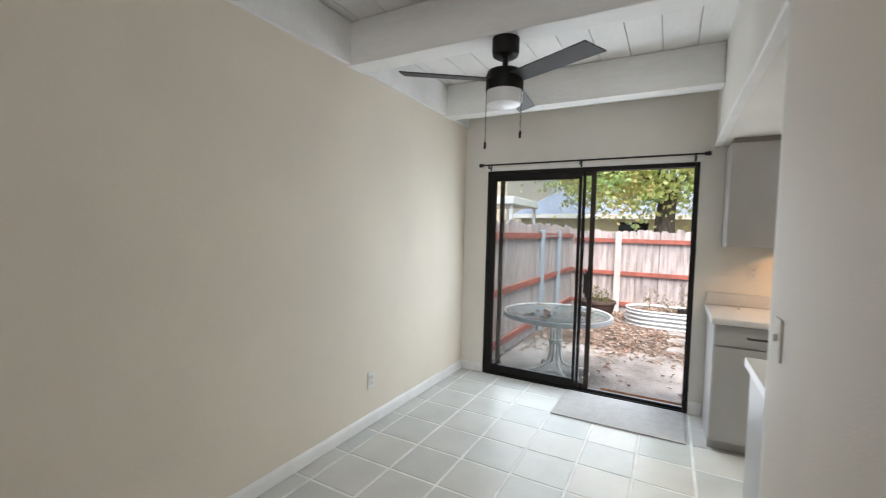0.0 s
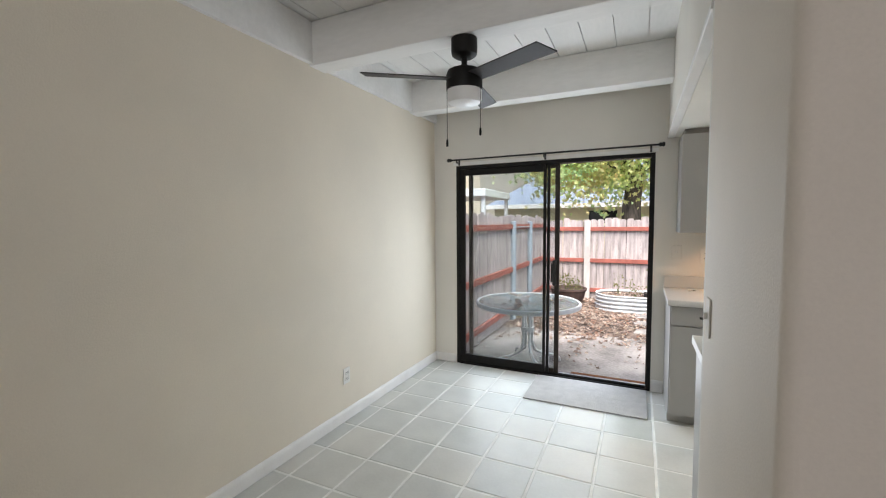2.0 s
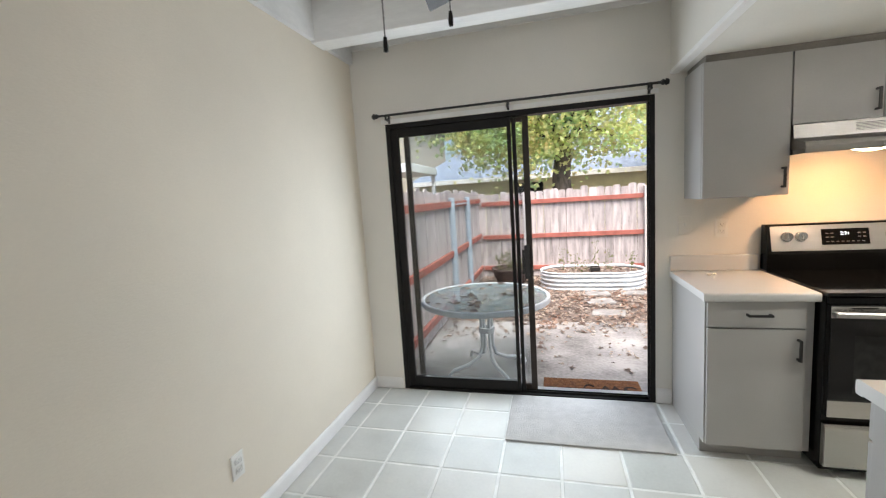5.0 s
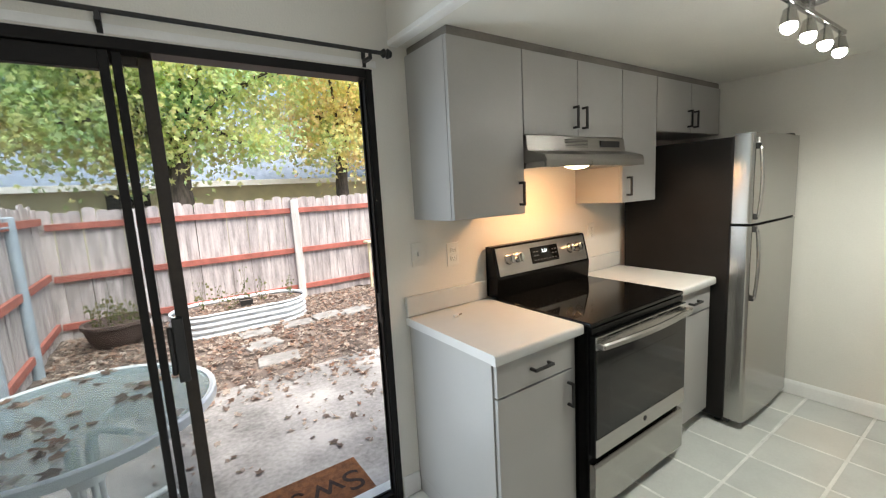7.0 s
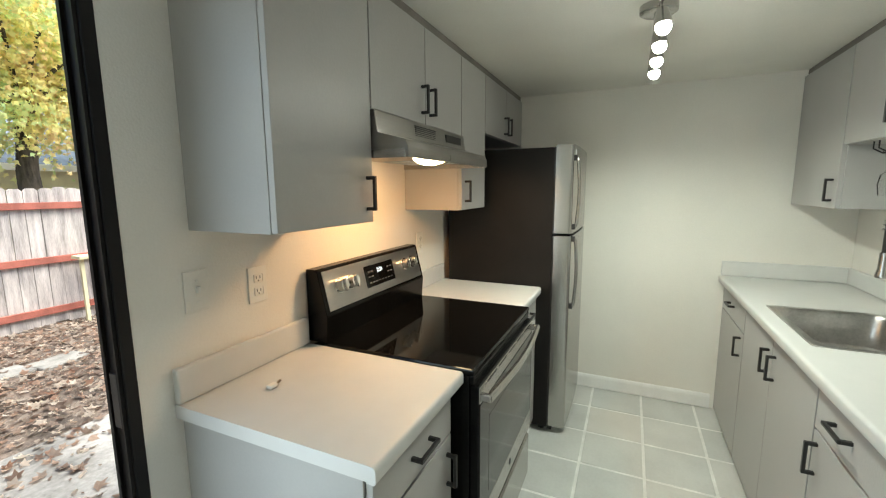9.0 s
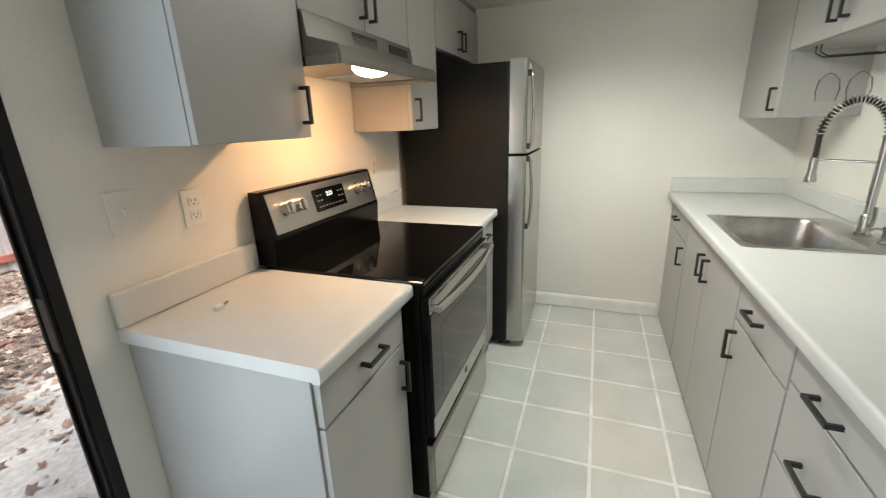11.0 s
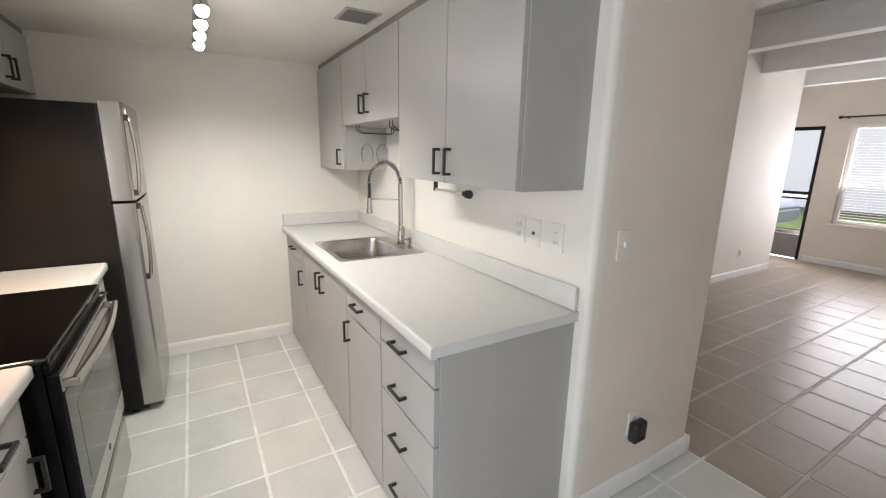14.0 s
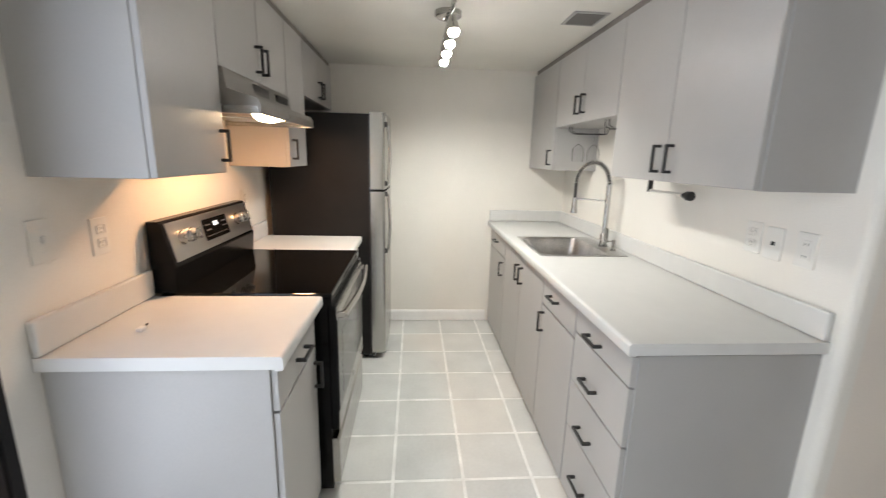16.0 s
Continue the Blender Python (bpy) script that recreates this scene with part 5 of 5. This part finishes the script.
def car(cx, cy):
    c = thing("parked_car", (cx, cy, ZG), "grey car parked along the street", "car")
    body = [(-2.1, 0.25), (-2.15, 0.6), (-1.9, 0.82), (-1.1, 0.9), (1.25, 0.92), (2.0, 0.78), (2.15, 0.55), (2.1, 0.25)]
    bm = prism([(cx + x, ZG + z) for x, z in body], "y", cy - 0.85, cy + 0.85, 0.05)
    part("body", bm, GALV, c, "grey painted body", smooth=True)
    roof = [(-1.2, 0.88), (-0.75, 1.36), (0.55, 1.40), (1.2, 0.9)]
    part("cabin", prism([(cx + x, ZG + z) for x, z in roof], "y", cy - 0.74, cy + 0.74, 0.05), OVENGL, c, "dark windows", smooth=True)
    part("roof", box((cx - 0.72, cy - 0.72, ZG + 1.365), (cx + 0.55, cy + 0.72, ZG + 1.42), 0.02), GALV, c)
    for x in (-1.35, 1.35):
        for y in (-0.82, 0.66):
            w = part("wheel", cyl((cx + x, cy + y, ZG + 0.32), (cx + x, cy + y + 0.18, ZG + 0.32), 0.32, seg=24), BLACK, c, smooth=True)
            part("rim", cyl((cx + x, cy + y - 0.006, ZG + 0.32), (cx + x, cy + y + 0.186, ZG + 0.32), 0.2, seg=20), GALV, w, smooth=True)


car(6.05, -8.7)
# Added plane that glows by itself, so the view past the lawn is bright.
DISTANCE = glowing("glowing_pale_backdrop", (0.92, 0.92, 0.90), 0.5)
structure("backdrop", box((-30, -17.2, ZG - 0.2), (34, -17.0, 7.5)), DISTANCE, "glowing pale backdrop added for brightness beyond the front lawn", "backdrop")

# ---- dining end ----
def ceiling_fan():
    cx, cy = -0.445, 2.572
    f = thing("ceiling_fan", (cx, cy, ZB), "dark bronze three-blade ceiling fan with a frosted light bowl", "ceiling fan")
    part("canopy", lathe((cx, cy, ZB - 0.10), [(0.0, 0.0), (0.05, 0.0), (0.068, 0.012), (0.072, 0.03), (0.072, 0.099), (0.0, 0.0995)], 32), BRONZE, f, smooth=True)
    part("downrod", cyl((cx, cy, 2.30), (cx, cy, 2.36), 0.016, seg=16), BRONZE, f, smooth=True)
    part("motor", lathe((cx, cy, 2.185), [(0.0, 0.0), (0.098, 0.0), (0.100, 0.004), (0.100, 0.085), (0.092, 0.105), (0.06, 0.118), (0.0, 0.12)], 40), BRONZE, f, smooth=True)
    part("light_bowl", lathe((cx, cy, 2.105), [(0.0, 0.0), (0.06, 0.002), (0.088, 0.012), (0.097, 0.03), (0.097, 0.0795), (0.0, 0.0797)], 40), FROST, f, "frosted white glass bowl", smooth=True)
    for k in range(3):
        a = radians(215 + 120 * k)
        bm = bmesh.new()
        n = 8
        rows = []
        for i in range(n + 1):
            s = 0.085 + (0.565 - 0.085) * i / n
            w = 0.050 + 0.008 * i / n
            skew = 0.03 if i == n else 0
            rows.append([bm.verts.new((s - (skew if v < 0 else 0), v * w, q)) for v in (-1, 1) for q in (-0.003, 0.003)])
        for r0, r1 in zip(rows, rows[1:]):
            for p, q in ((0, 1), (1, 3), (3, 2), (2, 0)):
                bm.faces.new((r0[p], r0[q], r1[q], r1[p]))
        bm.faces.new([rows[0][i] for i in (0, 2, 3, 1)])
        bm.faces.new([rows[-1][i] for i in (0, 1, 3, 2)])
        bmesh.ops.recalc_face_normals(bm, faces=bm.faces[:])
        bm.transform(Matrix.Translation((cx, cy, 2.246)) @ Matrix.Rotation(a, 4, "Z") @ Matrix.Rotation(radians(-11), 4, "X"))
        part("blade", bm, BLADE, f, "flat dark fan blade")
    for dx, dy, zb in ((-0.078, -0.06, 1.885), (0.105, -0.03, 1.935)):
        ch = part("pull_chain", cyl((cx + dx, cy + dy, zb + 0.03), (cx + dx, cy + dy, 2.19), 0.0016, seg=6), BRONZE, f)
        part("pull_knob", lathe((cx + dx, cy + dy, zb - 0.01), [(0.0, 0.0), (0.006, 0.002), (0.007, 0.02), (0.005, 0.04), (0.0, 0.043)], 10), BRONZE, ch, smooth=True)


ceiling_fan()
mat_bm = box((-0.40, 3.70, 0.001), (0.53, 4.275, 0.011), 0.004)
tagged(part("door_mat", mat_bm, RUG), "pale grey rectangular mat inside the glass door", "mat")


# ---- wall plates ----
def plate(name, at, face, kind, label, group="wall plates"):
    """A cover plate on a wall; face: the axis and sign that it looks along."""
    o, r = thing(name, at, label, "outlet" if kind == "duplex" else "switch", group), Vector(face)
    right = Vector((0, 0, 1)).cross(r)
    m = Matrix.Translation(at) @ Matrix((right, Vector((0, 0, 1)), r)).transposed().to_4x4()

    def slab(x0, x1, y0, y1, d0, d1, bevel=0.001):
        bm = box((x0, y0, d0), (x1, y1, d1), bevel)
        bm.transform(m)
        return bm

    part("cover", slab(-0.036, 0.036, -0.058, 0.058, 0.0, 0.006, 0.002), WALL if "painted" in label else PLASTIC, o)
    if kind == "duplex":
        for z in (-0.021, 0.021):
            f = part("socket", slab(-0.017, 0.017, z - 0.014, z + 0.014, 0.006, 0.008, 0.004), PLASTIC, o)
            for x in (-0.007, 0.007):
                part("slot", slab(x - 0.0012, x + 0.0012, z - 0.002, z + 0.007, 0.0078, 0.0085, 0), BLACK, f)
            part("slot", slab(-0.002, 0.002, z - 0.010, z - 0.006, 0.0078, 0.0085, 0), BLACK, f)
    elif kind == "toggle":
        part("toggle", slab(-0.005, 0.005, -0.006, 0.014, 0.006, 0.016, 0.002), PLASTIC, o)
        for z in (-0.03, 0.03):
            part("screw", slab(-0.003, 0.003, z - 0.003, z + 0.003, 0.006, 0.0072, 0.001), PLASTIC, o)
    elif kind == "jack":
        part("jack", slab(-0.008, 0.008, -0.007, 0.007, 0.006, 0.0075, 0.001), BLACK, o)
    elif kind == "decora":
        part("face", slab(-0.016, 0.016, -0.033, 0.033, 0.006, 0.009, 0.001), PLASTIC, o)
        for z in (-0.02, 0.02):
            for x in (-0.006, 0.006):
                part("slot", slab(x - 0.0012, x + 0.0012, z - 0.004, z + 0.004, 0.0088, 0.0095, 0), BLACK, o)
    return o


plate("wall_outlet", (XW, 2.80, 0.335), (1, 0, 0), "duplex", "white duplex outlet low on the cream wall")
plate("wall_switch_plate", (0.725, YN, 1.20), (0, -1, 0), "toggle", "white toggle switch plate painted over, beside the glass door")
plate("wall_outlet", (0.930, YN, 1.175), (0, -1, 0), "duplex", "white duplex outlet above the small worktop")
plate("wall_outlet", (2.06, YN, 1.175), (0, -1, 0), "duplex", "white duplex outlet beside the fridge")
plate("wall_outlet", (1.045, YK, 1.178), (0, 1, 0), "duplex", "white duplex outlet above the long worktop")
plate("wall_jack", (0.953, YK, 1.172), (0, 1, 0), "jack", "white phone jack plate above the long worktop")
plate("wall_outlet", (0.826, YK, 1.175), (0, 1, 0), "decora", "white rectangular outlet at the end of the worktop")
plate("wall_switch_plate", (XS, 1.865, 1.165), (-1, 0, 0), "toggle", "toggle switch plate painted over on the beige wall")
plate("wall_outlet", (XS, 1.655, 0.335), (-1, 0, 0), "duplex", "white outlet low on the beige wall")
plate("wall_outlet", (XL, -2.75, 0.32), (-1, 0, 0), "duplex", "white outlet low on the living room wall")
ad = thing("plug_in_sensor", (XS - 0.02, 1.648, 0.31), "small black plug-in device in the low outlet", "plug")
part("case", box((XS - 0.048, 1.610, 0.262), (XS - 0.0088, 1.690, 0.358), 0.009, 3), BLACK, ad, smooth=True)
part("grille", box((XS - 0.0495, 1.63, 0.275), (XS - 0.0475, 1.67, 0.288)), FRIDGE, ad)
cap = thing("small_clip", (0.815, 4.13, 0.908), "small white and metal clip lying on the worktop", "clip")
part("body", box((0.80, 4.12, 0.9085), (0.828, 4.138, 0.920), 0.003), PLASTIC, cap)
part("pin", cyl((0.828, 4.128, 0.914), (0.850, 4.135, 0.914), 0.004, seg=10), STEEL, cap, smooth=True)

# ---- paper towel bar, glass racks, ceiling vent ----
tw = thing("paper_towel_holder", (1.44, 2.14, 1.32), "black paper towel bar under the wall cabinet", "towel holder")
part("arm", boxes(((1.585, 2.13, 1.30), (1.60, 2.15, 1.37)), ((1.575, 2.115, 1.362), (1.61, 2.165, 1.3695)), bevel=0.002), BLACK, tw)
part("bar", cyl((1.31, 2.14, 1.307), (1.59, 2.14, 1.307), 0.008, seg=12), WALL, tw, smooth=True)
part("knob", add_cyl(cyl((1.275, 2.14, 1.307), (1.298, 2.14, 1.307), 0.020, 0.020, 20), (1.298, 2.14, 1.307), (1.325, 2.14, 1.307), 0.014, 0.012, 20), BLACK, tw, smooth=True)
for x in (1.80, 2.32):
    rk = thing("glass_rack", (x, 2.18, 1.66), "dark wire stemware rack under the short cabinet", "rack")
    for dx in (-0.022, 0.022):
        part("wire", tube([(x + dx, 2.06, 1.6598), (x + dx, 2.06, 1.625), (x + dx, 2.075, 1.612), (x + dx, 2.27, 1.612), (x + dx, 2.30, 1.63), (x + dx, 2.30, 1.6598)], 0.003, 6), BLACK, rk, smooth=True)
    part("cross_wire", tube([(x - 0.022, 2.08, 1.612), (x + 0.022, 2.08, 1.612)], 0.003, 6), BLACK, rk, smooth=True)
WINEGLASS = clear_glass("thin_clear_glass", (0.985, 0.985, 0.985), 1.05)
for y in (2.135, 2.24):
    wg = thing("wine_glass", (2.32, y, 1.435), "clear wine glass hanging upside down in the wire rack", "wine glass", "stemware")
    part("foot", lathe((2.32, y, 1.615), [(0.0, 0.0), (0.034, 0.0), (0.035, 0.003), (0.006, 0.006), (0.0, 0.006)], 28), WINEGLASS, wg, smooth=True)
    part("stem", cyl((2.32, y, 1.545), (2.32, y, 1.616), 0.0035, seg=12), WINEGLASS, wg, smooth=True)
    part("bowl", lathe((2.32, y, 1.435), [(0.033, 0.0), (0.040, 0.045), (0.034, 0.085), (0.012, 0.110), (0.0, 0.113), (0.0, 0.111), (0.010, 0.108), (0.032, 0.083), (0.038, 0.045), (0.0315, 0.0), (0.033, 0.0)], 32), WINEGLASS, wg, smooth=True)
vt = thing("ceiling_vent", (1.80, 2.46, ZK), "square grey louvred vent in the kitchen ceiling", "vent")
part("frame", boxes(((1.70, 2.385, ZK - 0.006), (1.90, 2.40, ZK)), ((1.70, 2.545, ZK - 0.006), (1.90, 2.56, ZK)), ((1.70, 2.40, ZK - 0.006), (1.715, 2.545, ZK)), ((1.885, 2.40, ZK - 0.006), (1.90, 2.545, ZK)), bevel=0.001), CAB, vt)
part("backing", box((1.714, 2.399, ZK - 0.002), (1.886, 2.546, ZK - 0.0005)), CABIN, vt)
for k in range(8):
    bm = box((1.7155, -0.008, -0.001), (1.8845, 0.008, 0.001))
    bm.transform(Matrix.Translation((0, 2.411 + 0.0175 * k, ZK - 0.005)) @ Matrix.Rotation(radians(25), 4, "X"))
    part("slat", bm, CABIN, vt)

# ---- living room window and screen door ----
win = thing("window_1", (1.14, YS, WZ0), "white framed window with horizontal blinds", "window", kind="structure")
part("window_frame", boxes(((WX0, YS - 0.12, WZ0), (WX0 + 0.05, YS - 0.05, WZ1)), ((WX1 - 0.05, YS - 0.12, WZ0), (WX1, YS - 0.05, WZ1)), ((WX0 + 0.05, YS - 0.12, WZ0), (WX1 - 0.05, YS - 0.05, WZ0 + 0.05)), ((WX0 + 0.05, YS - 0.12, WZ1 - 0.05), (WX1 - 0.05, YS - 0.05, WZ1)), ((1.12, YS - 0.12, WZ0 + 0.05), (1.16, YS - 0.05, WZ1 - 0.05)), bevel=0.003), TRIM, win)
for x0, x1 in ((WX0 + 0.045, 1.125), (1.155, WX1 - 0.045)):
    pn = part("pane", box((x0, YS - 0.09, WZ0 + 0.045), (x1, YS - 0.085, WZ1 - 0.045)), SCREENED, win)
    pn.visible_shadow = False
part("window_sill", box((WX0 - 0.04, YS - 0.05, WZ0 - 0.025), (WX1 + 0.04, YS + 0.03, WZ0 - 0.001), 0.004), TRIM, win)
bl = thing("window_blind", (1.14, YS - 0.03, WZ1), "white horizontal slat blind, half open", "blind")
part("head_rail", box((WX0 + 0.02, YS - 0.045, WZ1 - 0.04), (WX1 - 0.02, YS - 0.005, WZ1 - 0.002), 0.003), PLASTIC, bl)
for k in range(36):
    bm = box((WX0 + 0.025, -0.0125, -0.0008), (WX1 - 0.025, 0.0125, 0.0008))
    bm.transform(Matrix.Translation((0, YS - 0.024, WZ0 + 0.03 + 0.0365 * k)) @ Matrix.Rotation(radians(-4), 4, "X"))
    part("slat", bm, PLASTIC, bl)
crod = thing("curtain_rod", (1.1, YS + 0.06, 2.10), "dark curtain rod above the living room window", "curtain rod")
part("rod", cyl((0.2, YS + 0.06, 2.105), (2.06, YS + 0.06, 2.105), 0.011, seg=12), BLACK, crod, smooth=True)
for x in (0.2, 2.06):
    bm = bmesh.new()
    bmesh.ops.create_uvsphere(bm, u_segments=14, v_segments=8, radius=0.024)
    bm.transform(Matrix.Translation((x, YS + 0.06, 2.105)))
    part("finial", bm, BLACK, crod, smooth=True)
for x in (0.3, 1.14, 1.98):
    part("bracket", box((x - 0.008, YS - 0.001, 2.085), (x + 0.008, YS + 0.062, 2.095)), BLACK, crod)
KICK = material("grey_painted_metal", (0.26, 0.26, 0.27), 0.45, vary=0.06, scale=5, fine=60, bump=0.05)
sd = thing("door_2", ((EX0 + EX1) / 2, YS, 0), "dark framed screen door with glass, closed", "door", kind="structure")
part("frame", boxes(((EX0, YS - 0.10, 0), (EX0 + 0.05, YS - 0.02, EZ)), ((EX1 - 0.05, YS - 0.10, 0), (EX1, YS - 0.02, EZ)), ((EX0 + 0.05, YS - 0.10, EZ - 0.05), (EX1 - 0.05, YS - 0.02, EZ)), ((EX0 + 0.05, YS - 0.09, 1.0), (EX1 - 0.05, YS - 0.04, 1.045)), ((EX0 + 0.05, YS - 0.09, 0.93), (EX1 - 0.05, YS - 0.04, 0.955)), bevel=0.003), BRONZE, sd)
part("kick_panel", box((EX0 + 0.05, YS - 0.085, 0.02), (EX1 - 0.05, YS - 0.045, 0.38), 0.003), KICK, sd, "dark grey kick panel")
for z0, z1 in ((0.38, 0.93), (1.045, EZ - 0.05)):
    pn = part("pane", box((EX0 + 0.045, YS - 0.068, z0), (EX1 - 0.045, YS - 0.063, z1)), SCREENED, sd)
    pn.visible_shadow = False

# ---- floor tiles ----
PITCH, OX, OY = 0.3213, -1.365, 3.073


def tile_bm(x0, x1, y0, y1):
    """One tile with a worn, eased rim."""
    bm = bmesh.new()
    e = 0.004
    lo = [bm.verts.new((x, y, z)) for z in (-0.004,) for x, y in ((x0, y0), (x1, y0), (x1, y1), (x0, y1))]
    mid = [bm.verts.new((x, y, -0.002)) for x, y in ((x0, y0), (x1, y0), (x1, y1), (x0, y1))]
    top = [bm.verts.new((x, y, 0.0)) for x, y in ((x0 + e, y0 + e), (x1 - e, y0 + e), (x1 - e, y1 - e), (x0 + e, y1 - e))]
    for a, b in ((lo, mid), (mid, top)):
        for k in range(4):
            j = (k + 1) % 4
            bm.faces.new((a[k], a[j], b[j], b[k]))
    bm.faces.new(top)
    return bm


floor_ob = bpy.data.objects["floor"]
whole = None
rest = bmesh.new()
count = 0
G2 = 0.0075
for i in range(-1, 15):
    for j in range(-26, 5):
        x0, x1 = OX + i * PITCH + G2, OX + (i + 1) * PITCH - G2
        y0, y1 = OY + j * PITCH + G2, OY + (j + 1) * PITCH - G2
        cx0, cx1, cy0, cy1 = max(x0, XW), min(x1, XE), max(y0, YS), min(y1, YN)
        if cx1 - cx0 < 0.02 or cy1 - cy0 < 0.02:
            continue
        if cx0 > XS and cy1 < YK and cy0 > YB:
            continue
        full = (cx0, cx1, cy0, cy1) == (x0, x1, y0, y1)
        if cy0 > 1.1 and count < 290:
            if full and whole is None:
                bmw = tile_bm(-(x1 - x0) / 2, (x1 - x0) / 2, -(y1 - y0) / 2, (y1 - y0) / 2)
                whole = bpy.data.meshes.new("tile")
                bmw.to_mesh(whole)
                bmw.free()
                whole.materials.append(TILE)
            if full:
                ob = new("tile", whole)
                ob.location = ((x0 + x1) / 2, (y0 + y1) / 2, random.uniform(-0.0006, 0.0002))
                ob.parent = floor_ob
            else:
                part("tile", tile_bm(cx0, cx1, cy0, cy1), TILE, floor_ob)
            count += 1
        else:
            t = tile_bm(cx0, cx1, cy0, cy1)
            me = bpy.data.meshes.new("t")
            t.to_mesh(me)
            t.free()
            rest.from_mesh(me)
            bpy.data.meshes.remove(me)
# The living room's warm light is in the colour of these tiles.
ob = part("tiles_living", rest, TILE_WARMLIT, floor_ob, "floor tiles coloured for the warm dim light of the living room")
ob["kind"] = "stuff"
